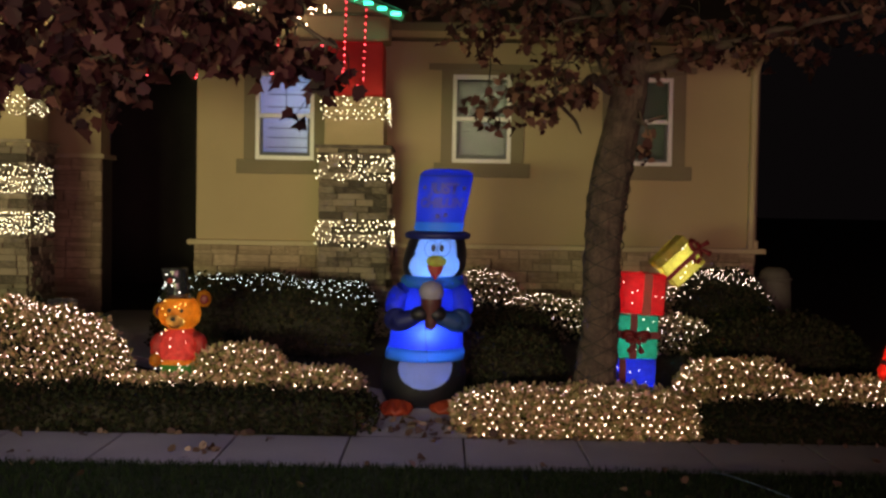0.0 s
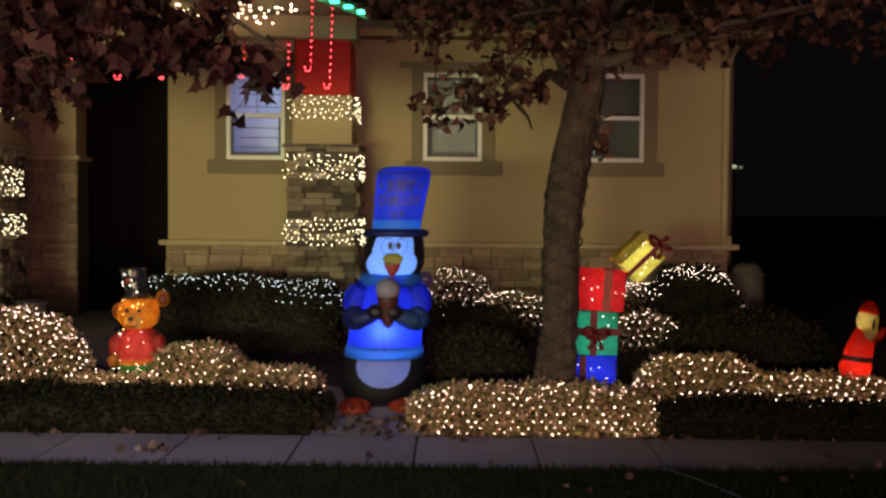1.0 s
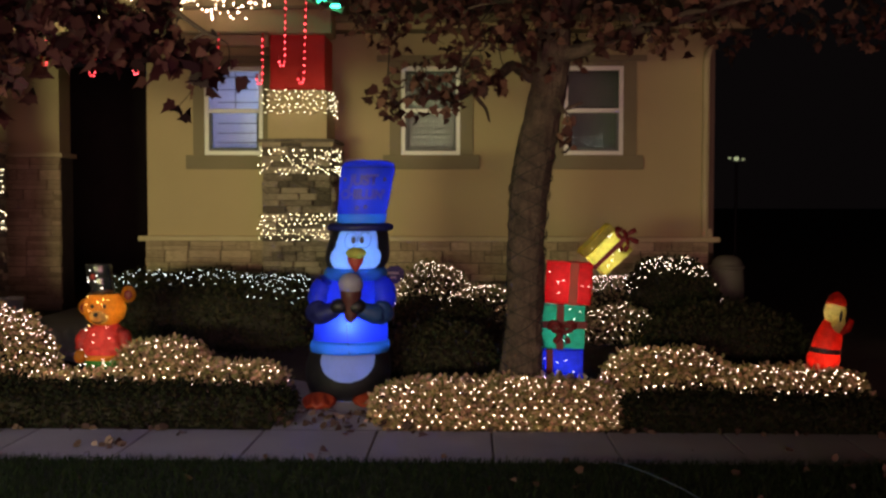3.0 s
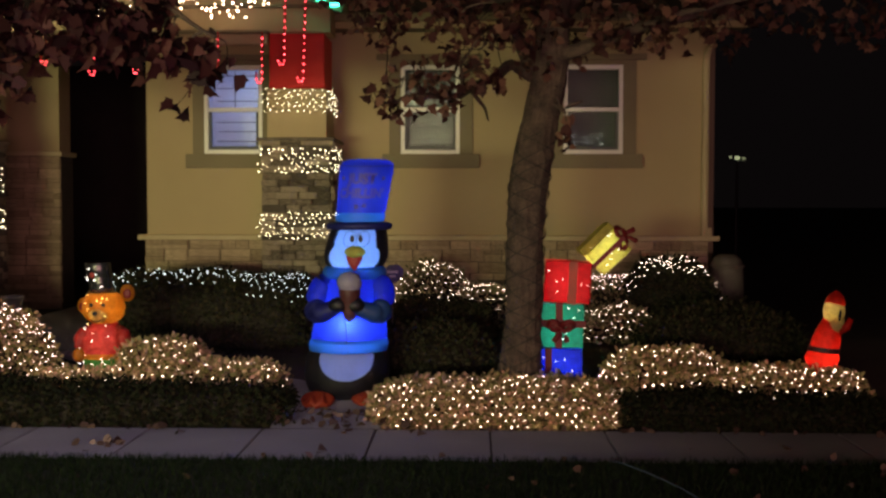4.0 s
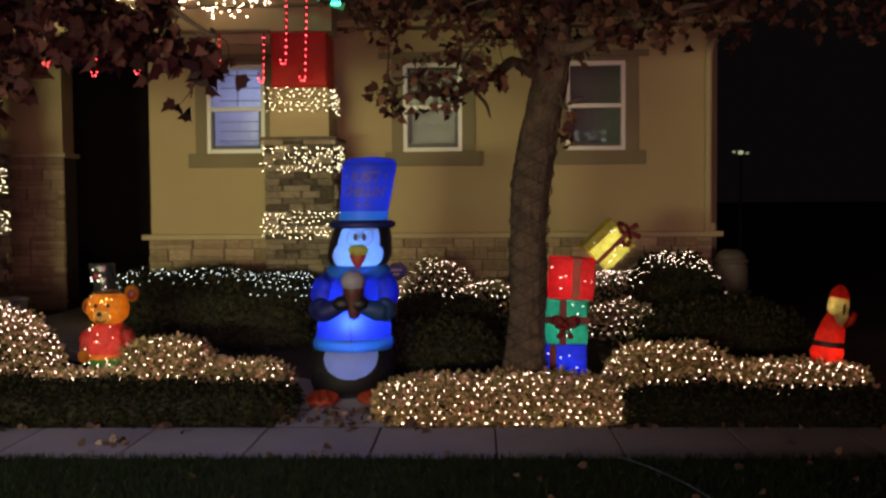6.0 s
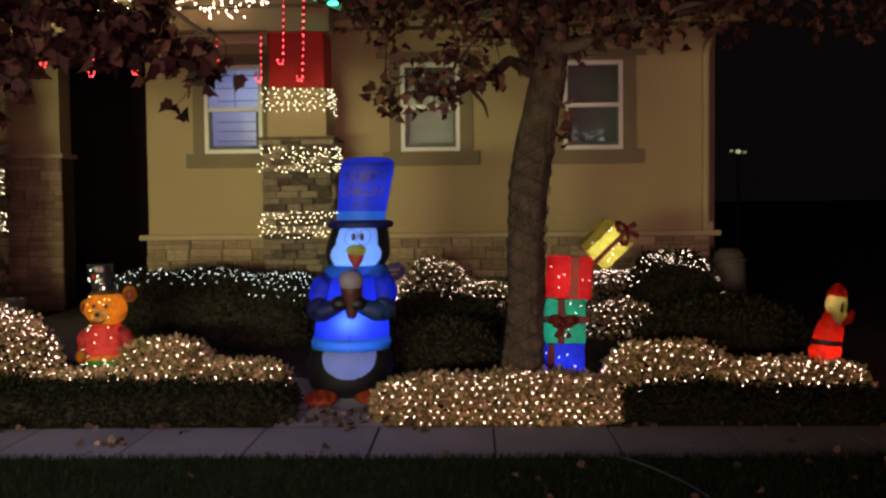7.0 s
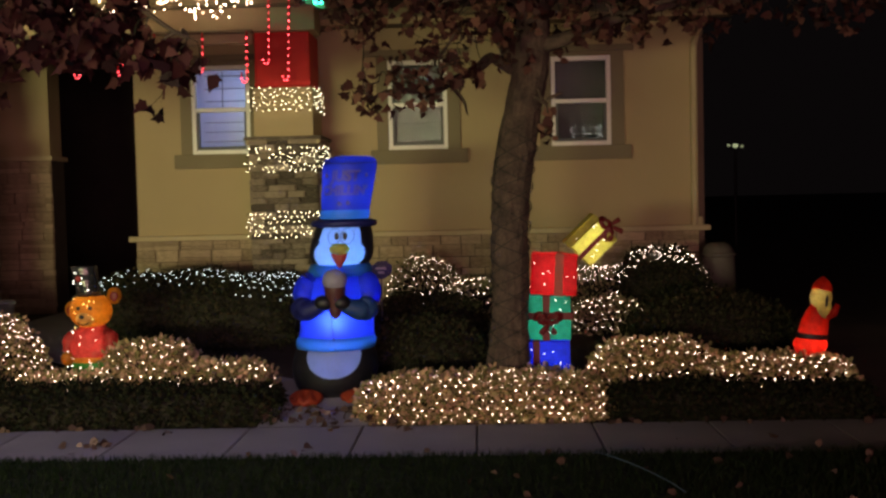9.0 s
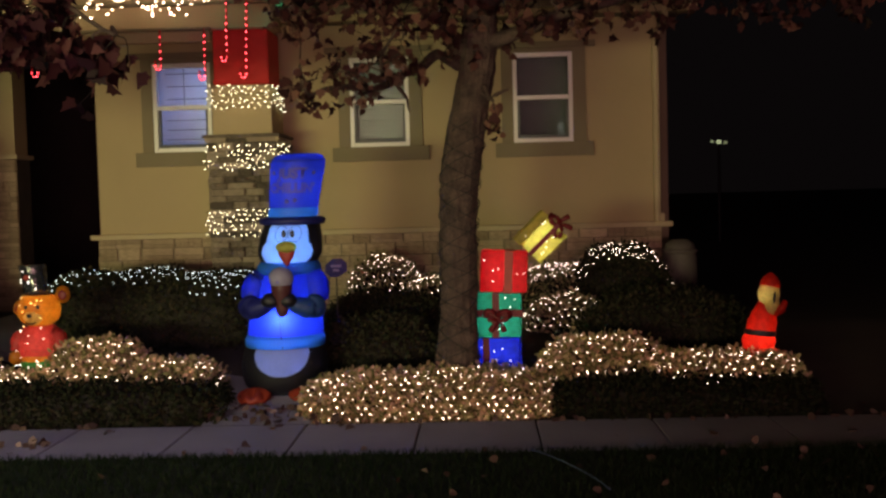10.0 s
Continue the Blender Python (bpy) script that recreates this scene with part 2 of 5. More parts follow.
def ground_sheet():
    ys = [-600, -60, -5.0, -4.9, 4.4, 4.45, 8.2, 9.4] + [9.6 + 0.25 * i for i in range(15)] + [16, 40, 600]
    xs = [-600, -60] + [-10 + i for i in range(23)] + [60, 600]
    bm = bmesh.new()
    grid = []
    for y in ys:
        z = -0.16 if -4.95 < y < 4.42 else -0.03 if y < 9.5 else rise(y) - 0.01
        z = -0.03 if y < -4.95 else z
        grid.append([bm.verts.new((x, y, z + (0.03 * noise.noise((x, y, 0)) if y > 9.7 and abs(x) < 20 else 0))) for x in xs])
    for a, b in zip(grid, grid[1:]):
        for i in range(len(xs) - 1):
            bm.faces.new((a[i], a[i + 1], b[i + 1], b[i]))
    return tagged(part("ground", bm, SOIL, smooth=True), "dark mulched garden ground rising gently to the house", "ground", kind="structure")


ground_sheet()
tagged(part("road", box(-80, 80, -4.85, 4.36, -0.2, -0.13), ASPHALT), "dark asphalt street in front of the house", "road", kind="structure")
kerb = thing("kerb", (0, 0, 0), "pale concrete kerb along the street", "kerb", kind="structure")
for i in range(-6, 7):
    part("kerb_stone", box(i * 2.5, i * 2.5 + 2.49, 4.36, 4.52, -0.2, 0.0, 0.015), CONCRETE, kerb)
lawn = tagged(part("lawn", box(-30, 30, 4.52, 8.262, -0.1, -0.012), TURF), "dark strip of lawn between kerb and pavement", "lawn", kind="structure")
rng = np.random.default_rng(5)
n = 46000
gx, gy = rng.uniform(-4.5, 6.8, n), 8.29 - 1.7 * rng.random(n) ** 1.2
leaves("grass", np.c_[gx, gy, np.full(n, -0.015)], np.c_[rng.normal(0, 0.45, n), rng.normal(0, 0.45, n), np.ones(n)], rng.uniform(0.03, 0.075, n), BLADE, GRASS, lawn, 6, 0.3)

pavement = thing("pavement", (0, 8.28, 0), "pale concrete pavement of large square slabs", "pavement", kind="structure")
for i in range(-11, 14):
    x = 0.146 + 1.019 * i
    part("slab", box(x + 0.008, x + 1.011, 0, 1.09, -0.1, 0.004 * noise.noise((i * 3.1, 0, 0)), 0.01), CONCRETE, pavement)
path = thing("garden_path", (0, 0, 0), "curved concrete path leading to the entry", "path", kind="structure")


def path_slab(pts, half):
    bm = bmesh.new()
    line = bend(pts, 10)
    rows = []
    for i, p in enumerate(line):
        d = (line[min(i + 1, len(line) - 1)] - line[max(i - 1, 0)])
        d.z = 0
        s = Vector((-d.y, d.x, 0)).normalized() * half
        rows.append([bm.verts.new(p + s * k) for k in (-1, 1)] + [bm.verts.new(p + s * k + Vector((0, 0, -0.12))) for k in (1, -1)])
    for a, b in zip(rows, rows[1:]):
        for i in range(4):
            bm.faces.new((a[i], a[(i + 1) % 4], b[(i + 1) % 4], b[i]))
    bmesh.ops.recalc_face_normals(bm, faces=bm.faces[:])
    return bm


part("path_slab", path_slab([(-0.32, 9.38, 0.0), (-0.35, 10.4, 0.1), (-1.2, 11.15, 0.22), (-2.6, 11.6, 0.33), (-4.1, 12.7, 0.49), (-4.4, 15.4, 0.5)], 0.5), CONCRETE, path)

# ---- house ----
WY = 14.23
STONE_MESHES = {STONE.name: [], SHADED_STONE.name: []}
for k in range(14):
    bm = bmesh.new()
    r = random.Random(k)
    bmesh.ops.create_cube(bm, size=1)
    bmesh.ops.subdivide_edges(bm, edges=[e for e in bm.edges if abs(e.verts[0].co.x - e.verts[1].co.x) > 0.5], cuts=1)
    for v in bm.verts:
        front = v.co.y < 0
        edge = 0.478 if front else 0.497
        v.co = (math.copysign(edge, v.co.x) * r.uniform(0.97, 1.02) if abs(v.co.x) > 0.1 else r.uniform(-0.15, 0.15), v.co.y * (r.uniform(0.7, 1.3) if front else 1), math.copysign(edge, v.co.z) * r.uniform(0.93, 1.02))
    me = bpy.data.meshes.new("stone")
    bm.to_mesh(me)
    bm.free()
    kind = STONE if k < 7 else SHADED_STONE
    me.materials.append(kind)
    STONE_MESHES[kind.name].append(me)


def stones(parent, x0, x1, z0, z1, place, turn, seed, course=(0.07, 0.15), length=(0.16, 0.5), proud=0.05, kind=STONE):
    """Courses of rough ledge stone on a face: x along the face, z up, local to the parent."""
    r = random.Random(seed)
    z = z0
    while z < z1 - 0.03:
        h = min(r.uniform(*course), z1 - z)
        if z1 - z - h < 0.05:
            h = z1 - z
        x = x0
        while x < x1 - 0.02:
            w = r.uniform(*length)
            if x1 - x - w < 0.1:
                w = x1 - x
            cut = r.uniform(0.35, 0.65)
            for lo, hi in ((0, cut), (cut, 1)) if h > 0.11 and r.random() < 0.6 else ((0, 1),):
                ob = new("stone", r.choice(STONE_MESHES[kind.name]))
                ob.parent = parent
                ob.matrix_basis = Matrix.Translation(place) @ pose(0, 0, 0, 0, 0, turn) @ Matrix.LocRotScale((x + w / 2, 0, z + h * (lo + hi) / 2), Euler((0, 0, 0)), (w * 0.985, proud * r.uniform(0.45, 1.8), h * (hi - lo) * 0.97))
            x += w
        z += h


house = thing("house", (0, WY, 0.4), "tan stucco house front with a ledge stone base", "house")
HX0, HX1, HZ = -3.42, 4.13, 4.32
WINDOWS = [(-2.63, -1.83), (0.03, 0.83), (2.21, 3.01)]
WZ0, WZ1 = 2.69, 3.88


def house_wall():
    """The front wall with window openings through it, and the side and back walls."""
    bm = bmesh.new()
    xs = [HX0] + [x for w in WINDOWS for x in w] + [HX1]
    for i in range(0, len(xs) - 1):
        a, b = xs[i], xs[i + 1]
        if i % 2 == 0:
            box(a, b, 0, 0.22, 0, HZ - 0.4, bm=bm)
        else:
            box(a, b, 0, 0.22, 0, WZ0 - 0.4, bm=bm), box(a, b, 0, 0.22, WZ1 - 0.4, HZ - 0.4, bm=bm)
    box(HX0, HX0 + 0.2, 0.22, 8, 0, HZ - 0.4, bm=bm), box(HX1 - 0.2, HX1, 0.22, 8, 0, HZ - 0.4, bm=bm), box(HX0, HX1, 8, 8.2, 0, HZ - 0.4, bm=bm)
    bmesh.ops.remove_doubles(bm, verts=bm.verts[:], dist=0.0005)
    return bm


part("wall", house_wall(), STUCCO, house)
part("base_backing", box(HX0 - 0.02, HX1 + 0.02, -0.03, 0, -0.15, 1.13), GROUT, house)
# this return takes the darker trim colour to read as shaded wall
part("wall_return", box(HX1 + 0.001, HX1 + 0.22, 0.55, 0.75, 0, HZ - 0.4), TRIM, house, "set-back corner return in dark trim colour for shade")
part("ledge", box(HX0 - 0.1, HX1 + 0.16, -0.13, -0.0, 1.13, 1.2, 0.012), LEDGE, house, "cream ledge above the stone base")
part("corner_board", box(HX1 - 0.03, HX1 + 0.06, -0.1, -0.004, 1.2, 1.31, 0.01), LEDGE, house)
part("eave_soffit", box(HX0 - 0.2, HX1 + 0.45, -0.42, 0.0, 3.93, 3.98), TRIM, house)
part("fascia", box(HX0 - 0.2, HX1 + 0.45, -0.46, -0.42, 3.9, 4.08, 0.006), STUCCO, house)
part("gutter", box(HX0 - 0.2, HX1 + 0.47, -0.56, -0.462, 3.98, 4.09, 0.025), TRIM, house)


def roof_bm():
    bm = bmesh.new()
    v = [bm.verts.new(p) for p in [(HX0 - 0.3, -0.5, 4.09), (HX1 + 0.5, -0.5, 4.09), (HX1 + 0.5, 4.1, 5.7), (HX0 - 0.3, 4.1, 5.7), (HX0 - 0.3, 8.7, 4.09), (HX1 + 0.5, 8.7, 4.09)]]
    bm.faces.new((v[0], v[1], v[2], v[3])), bm.faces.new((v[3], v[2], v[5], v[4])), bm.faces.new((v[0], v[3], v[4])), bm.faces.new((v[1], v[5], v[2]))
    bm.faces.new((v[0], v[4], v[5], v[1]))
    return bm


part("roof", roof_bm(), ROOF, house, "low-pitched brown tiled roof")
part("downspout", tube([(HX1 + 0.04, -0.46, 3.98), (HX1 + 0.035, -0.42, 3.84), (HX1 - 0.03, -0.12, 3.62), (HX1 - 0.035, -0.07, 3.5), (HX1 - 0.035, -0.07, 1.2)], 0.048, 8), LEDGE, house, "tan downspout at the house corner")


def window(i, x0, x1):
    w, h = x1 - x0, WZ1 - WZ0
    win = tagged(part("window", box(x0 - 0.15, x0 + 0.004, -0.045, -0.002, WZ0 - 0.4, WZ1 - 0.34, 0.004), TRIM, house), "white vinyl single-hung window in olive stucco trim")
    part("window_trim", box(x1 - 0.004, x1 + 0.17, -0.045, -0.002, WZ0 - 0.4, WZ1 - 0.34, 0.004), TRIM, win)
    part("window_head", box(x0 - 0.32, x1 + 0.3, -0.085, -0.002, WZ1 - 0.34, WZ1 - 0.26, 0.006), TRIM, win)
    part("window_lintel", box(x0 - 0.148, x1 + 0.168, -0.04, -0.003, WZ1 - 0.4, WZ1 - 0.342), TRIM, win)
    part("window_sill", box(x0 - 0.24, x1 + 0.26, -0.09, -0.002, WZ0 - 0.59, WZ0 - 0.4, 0.008), TRIM, win)
    z0, z1 = WZ0 - 0.4, WZ1 - 0.4
    zm = z0 + h * 0.5
    f = 0.06
    for a, b, c, d in ((x0, x0 + f, z0, z1), (x1 - f, x1, z0, z1), (x0 + f, x1 - f, z0, z0 + f), (x0 + f, x1 - f, z1 - f, z1), (x0 + f, x1 - f, zm - 0.025, zm + 0.03)):
        part("window_frame", box(a, b, -0.03, 0.06, c, d, 0.006), WHITE_VINYL, win)
    for a, b, c, d in ((x0 + f, x0 + f + 0.035, z0 + f, zm - 0.026), (x1 - f - 0.035, x1 - f, z0 + f, zm - 0.026), (x0 + f + 0.036, x1 - f - 0.036, z0 + f, z0 + f + 0.045)):
        part("sash", box(a, b, 0.0, 0.05, c, d, 0.004), BLIND, win)
    for c, d, y in ((z0 + f, zm - 0.026, 0.03), (zm + 0.031, z1 - f, 0.012)):
        p = part("pane", box(x0 + f, x1 - f, y, y + 0.004, c, d), GLASS, win)
        p.visible_shadow = False
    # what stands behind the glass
    room = ROOM if i == 0 else UNLIT_ROOM
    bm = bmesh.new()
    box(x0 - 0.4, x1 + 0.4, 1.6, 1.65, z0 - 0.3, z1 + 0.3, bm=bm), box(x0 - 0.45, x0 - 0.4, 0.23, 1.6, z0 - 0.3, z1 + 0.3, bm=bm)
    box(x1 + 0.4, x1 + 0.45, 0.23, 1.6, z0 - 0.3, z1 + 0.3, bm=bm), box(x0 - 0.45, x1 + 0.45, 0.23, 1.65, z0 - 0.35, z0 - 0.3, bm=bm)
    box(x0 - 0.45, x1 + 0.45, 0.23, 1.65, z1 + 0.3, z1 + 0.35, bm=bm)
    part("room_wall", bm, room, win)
    if i == 0:
        for k in range(3):
            part("grille", box(x0 + f + 0.1, x1 - f, 0.075, 0.09, zm + 0.12 + k * 0.17, zm + 0.132 + k * 0.17), BLIND, win)
            part("grille", box(x0 + f + 0.1, x1 - f, 0.075, 0.09, z0 + 0.17 + k * 0.13, z0 + 0.182 + k * 0.13), BLIND, win)
        part("grille", box(x0 + w / 2 - 0.006, x0 + w / 2 + 0.006, 0.091, 0.1, zm + 0.03, z1 - f), BLIND, win)
    elif i == 1:
        for k in range(14):
            z = z0 + 0.1 + k * 0.075
            b = part("blind_slat", box(x0 + 0.05, x1 - 0.05, -0.004, 0.004, -0.036, 0.036), BLIND, win)
            b.matrix_basis = pose(0, 0.1, z, 12, 0, 0)
    else:
        # white block stands in for bright reflections low in this pane
        part("reflection_block", box(x0 + 0.25, x0 + 0.62, 0.8, 0.95, z0 + 0.02, z0 + 0.13, 0.03), WHITE_VINYL, win)
        part("shelf", box(x0 + 0.05, x1 - 0.05, 0.7, 1.1, z0 - 0.02, z0 + 0.018), UNLIT_ROOM, win)


GLASS, gt, gp, go = nodes_of("window glass")
gp.inputs["Roughness"].default_value, gp.inputs["Transmission Weight"].default_value = 0.02, 1.0
gp.inputs["Base Color"].default_value = (0.9, 0.93, 0.92, 1)
gp.inputs["IOR"].default_value = 1.45
for i, (a, b) in enumerate(WINDOWS):
    window(i, a, b)
lamp("room_light", "AREA", (-2.2, WY + 0.9, 4.05), 7.0, (0.25, 0.42, 1.0), 0.5, (-2.2, WY + 1.1, 2.4))

# ---- porch: columns, beam, gable ----
CY = 13.2


def column(x, label, seed):
    col = thing("porch_column", (x, CY, 0.42), label, "column", "porch columns")
    bm = bmesh.new()
    rings = []
    for z, hw in ((0, 0.44), (2.4, 0.4)):
        rings.append([bm.verts.new((sx * hw, 0.43 + sy * hw, z)) for sx, sy in ((-1, -1), (1, -1), (1, 1), (-1, 1))])
    for i in range(4):
        bm.faces.new((rings[0][i], rings[0][(i + 1) % 4], rings[1][(i + 1) % 4], rings[1][i]))
    bm.faces.new(rings[0][::-1]), bm.faces.new(rings[1])
    part("core", bm, MORTAR, col)
    stones(col, -0.435, 0.435, 0, 2.38, (0, 0.0, 0), 0, seed, (0.055, 0.125), (0.12, 0.42), 0.1, SHADED_STONE)
    stones(col, -0.41, 0.41, 0, 2.38, (0.422, 0.42, 0), 90, seed + 1, (0.055, 0.125), (0.12, 0.42), 0.07, SHADED_STONE)
    part("cap", box(-0.49, 0.49, -0.08, 0.9, 2.385, 2.425, 0.01), SHADED_STONE, col, "rough stone cap")
    part("cap_shelf", box(-0.465, 0.465, -0.055, 0.88, 2.33, 2.384, 0.01), LEDGE, col, "cream moulding under the cap")
    part("shaft", box(-0.375, 0.375, 0.05, 0.8, 2.427, 3.04, 0.01), STUCCO, col, "tan stucco upper shaft")
    part("upper_shaft", box(-0.335, 0.335, 0.09, 0.76, 3.042, 3.75, 0.01), STUCCO, col)
    return col


column(-1.21, "ledge stone porch column with stucco shaft, wrapped in lights", 11)
column(-5.72, "ledge stone porch column beside the garage, wrapped in lights", 31)
wrap = thing("red_column_wrap", (-1.21, CY, 3.468), "red cloth wrapped round the column's upper shaft", "decoration")
part("cloth", box(-0.35, 0.35, 0.075, 0.775, 0, 0.69, 0.02), RED_CLOTH, wrap)
part("cloth_fold", box(-0.352, 0.352, 0.066, 0.074, 0.02, 0.07, 0.003), RED_CLOTH, wrap)

porch = thing("porch_roof", (0, CY, 4.1), "tan porch beam and gable above the columns", "porch roof")
part("beam", box(-6.3, -0.78, 0.02, 0.5, 0.06, 0.36, 0.01), STUCCO, porch)
part("fascia", box(-6.5, -1.56, -0.06, 0.015, -0.1, 0.03, 0.01), LEDGE, porch, "cream fascia board")
part("gutter", box(-6.5, -1.54, -0.1, -0.0, 0.031, 0.075, 0.015), TRIM, porch)
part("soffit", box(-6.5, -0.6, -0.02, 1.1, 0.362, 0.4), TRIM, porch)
part("rake_board", tube([(-0.6, -0.1, 0.32), (-3.4, -0.1, 1.35)], 0.07, 4), TRIM, porch)
part("gable_wall", box(-6.3, -0.9, 0.1, 0.3, 0.41, 1.6), STUCCO, porch)
bm = bmesh.new()
v = [bm.verts.new(p) for p in [(-0.5, -0.2, 0.36), (-0.5, 3, 0.36), (-3.5, 3, 1.5), (-3.5, -0.2, 1.5), (-6.6, 3, 0.4), (-6.6, -0.2, 0.4)]]
bm.faces.new((v[0], v[1], v[2], v[3])), bm.faces.new((v[3], v[2], v[4], v[5]))
part("roof_tiles", bm, ROOF, porch)

# pier and wing beyond the entry
wing = thing("garage_pier", (-5.93, 15.55, 0.42), "stone-faced pier of the house wing beside the entry", "pier")
part("backing", box(-2.2, 0.79, 0.02, 0.5, 0, 2.3), MORTAR, wing)
stones(wing, -2.2, 0.8, 0, 2.3, (0, 0.0, 0), 0, 51, (0.1, 0.17), (0.2, 0.55), 0.05)
part("ledge", box(-2.25, 0.85, -0.08, 0.52, 2.302, 2.37, 0.01), LEDGE, wing)
part("upper_wall", box(-2.2, 0.76, 0.06, 0.5, 2.37, 4.4), STUCCO, wing)
tagged(part("wall_entry", box(-7.5, -3.3, 21.2, 21.4, 0.4, 4.8), ENTRY_SHADE), "entry's back wall, coloured near black for its shade", "wall", kind="structure")

# ---- hedges and bushes ----


def shape(c, rad, e, x, phi):
    """A point of a rounded hedge: x from -1 to 1 along it, phi round it from its foot in front (0) over the top (pi/2) to the back (pi)."""
    cx, cy, z0 = c
    a, b, h = rad
    k = max(0.0, 1 - abs(x) ** (2 / e)) ** (e / 2)
    c1, s1 = abs(math.cos(phi)) ** (1 / e), abs(math.sin(phi)) ** (1 / e)
    co, si = math.copysign(c1, math.cos(phi)) / math.hypot(c1, s1), s1 / math.hypot(c1, s1)
    p = Vector((cx + a * x, cy - k * b * math.copysign(abs(co) ** e, co), z0 + k * h * abs(si) ** e))
    d = Vector((x * (0.2 + 0.8 * abs(x) ** 6), -math.copysign(abs(co) ** (2 - e), co), abs(si) ** (2 - e))).normalized()
    w = 0.10 * noise.noise(p * 2.2) + 0.05 * noise.noise(p * 6)
    return p + d * w * min(1.0, h), d


def hedge(name, label, c, rad, e, n, material, seed, leaf=(0.035, 0.06), group="garden bushes"):
    b = thing(name, (c[0], c[1], c[2]), label, "bush" if name == "bush" else "hedge", group)
    r = np.random.default_rng(seed)
    # woody inside
    bm = bmesh.new()
    rings = []
    for i in range(25):
        x = -0.98 + 1.96 * i / 24
        rings.append([bm.verts.new((shape(c, (rad[0] * 0.96, rad[1] * 0.84, rad[2] * 0.86), e, x, math.pi * k / 12)[0]) - Vector(c)) for k in range(13)])
    for p, q in zip(rings, rings[1:]):
        for k in range(12):
            bm.faces.new((p[k], p[k + 1], q[k + 1], q[k]))
    part("inner_growth", bm, DARK_TWIG, b, smooth=True)
    pts, ways = [], []
    for i in range(n):
        x = r.uniform(-1, 1)
        p, d = shape(c, rad, e, x, r.uniform(0, math.pi * 0.92))
        inward = r.random() ** 2 * 0.22 * min(rad[1], rad[2]) - 0.075 * r.random() ** 4
        pts.append(p - d * inward - Vector(c))
        ways.append(d * 0.6 + Vector(r.normal(0, 0.7, 3)))
    leaves("foliage", np.array(pts), np.array(ways), r.uniform(*leaf, n), OVAL, material, b, seed + 1)
    return b


def net(label, c, rad, e, material, phis, step=0.13, seed=0, r=0.0063, xs=(-0.97, 0.97), lift=0.024, group="net lights"):
    """A net of bulbs laid over a hedge, between two angles round it."""
    rg = random.Random(seed)
    lights = thing("net_lights", c, label, "string lights", group)
    rows = max(1, round((1.35 if e < 0.62 else 1.1) * (phis[1] - phis[0]) * (rad[1] + rad[2]) / 2 / step))
    cols = max(2, round((xs[1] - xs[0]) * rad[0] / step))
    places = []
    wire = bmesh.new()
    for j in range(rows + 1):
        line = []
        for i in range(cols):
            x = xs[0] + (xs[1] - xs[0]) * min(1, max(0, (i + (0.5 if j % 2 else 0) + rg.uniform(-0.17, 0.17)) / (cols - 0.5)))
            ph = phis[0] + (phis[1] - phis[0]) * min(1, max(0, (j + rg.uniform(-0.2, 0.2)) / max(rows, 1)))
            p, d = shape(c, rad, e, x, ph)
            line.append(p + d * lift - Vector(c))
            if rg.random() < 0.93:
                places.append(p + d * (lift + rg.uniform(-0.01, 0.03)) - Vector(c))
        tube(line, 0.003, 3, bm=wire)
    tagged(part("wire", wire, WIRE, lights), kind="stuff")
    bulbs(lights, places, material, r)
    return lights


# front row beside the pavement
H = {
    "left_front": ((-3.3, 9.8, -0.02), (2.62, 0.4, 0.34), 0.32),
    "left_lit": ((-2.04, 10.25, 0.0), (0.4, 0.4, 0.62), 0.45),
    "left_low": ((-1.3, 10.15, 0.0), (0.47, 0.32, 0.44), 0.5),
    "left_tall": ((-4.45, 10.5, 0.0), (1.3, 0.72, 1.02), 0.85),
    "left_mid": ((-2.9, 10.1, 0.0), (0.62, 0.26, 0.35), 0.6),
    "centre": ((1.2, 9.92, -0.02), (1.14, 0.46, 0.33), 0.42),
    "right_front": ((3.58, 9.8, -0.02), (1.2, 0.4, 0.275), 0.32),
    "right_lit": ((2.9, 10.35, 0.0), (0.66, 0.46, 0.56), 0.62),
    "right_low": ((4.02, 10.2, 0.0), (0.78, 0.45, 0.43), 0.6),
}
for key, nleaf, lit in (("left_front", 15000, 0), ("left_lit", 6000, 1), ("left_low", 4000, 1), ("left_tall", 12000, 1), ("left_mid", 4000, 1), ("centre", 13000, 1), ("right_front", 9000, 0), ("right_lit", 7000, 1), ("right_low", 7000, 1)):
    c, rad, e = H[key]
    # netted hedges take the paled leaf colour, the others the darkened one
    hedge("hedge", "low clipped hedge under glowing net lights" if lit else "dark unlit clipped hedge along the pavement", c, rad, e, int(nleaf * (1.35 if lit else 1)), LIT_LEAF if lit else DIM_HEDGE_LEAF, sum(map(ord, key)), (0.032, 0.068) if lit else (0.035, 0.06))
net("rosy white net lights over a tall rounded bush", *H["left_tall"], PINKISH, (0.15, 2.0), 0.086, 1)
net("warm white net lights over a low hedge", *H["left_lit"], WARM, (0.45, 1.9), 0.086, 2)
net("warm white net lights over a low hedge", *H["left_low"], WARM, (0.7, 1.9), 0.1, 3)
net("warm white net lights over a low hedge", *H["left_mid"], WARM, (0.55, 1.8), 0.086, 4)
net("warm white net lights draped over a clipped hedge", *H["centre"], WARM, (0.12, 1.95), 0.083, 5)
net("warm white net lights over a mounded hedge", *H["right_lit"], WARM, (0.25, 1.9), 0.083, 6)
net("warm white net lights over a low hedge", *H["right_low"], WARM, (0.2, 1.9), 0.083, 7)

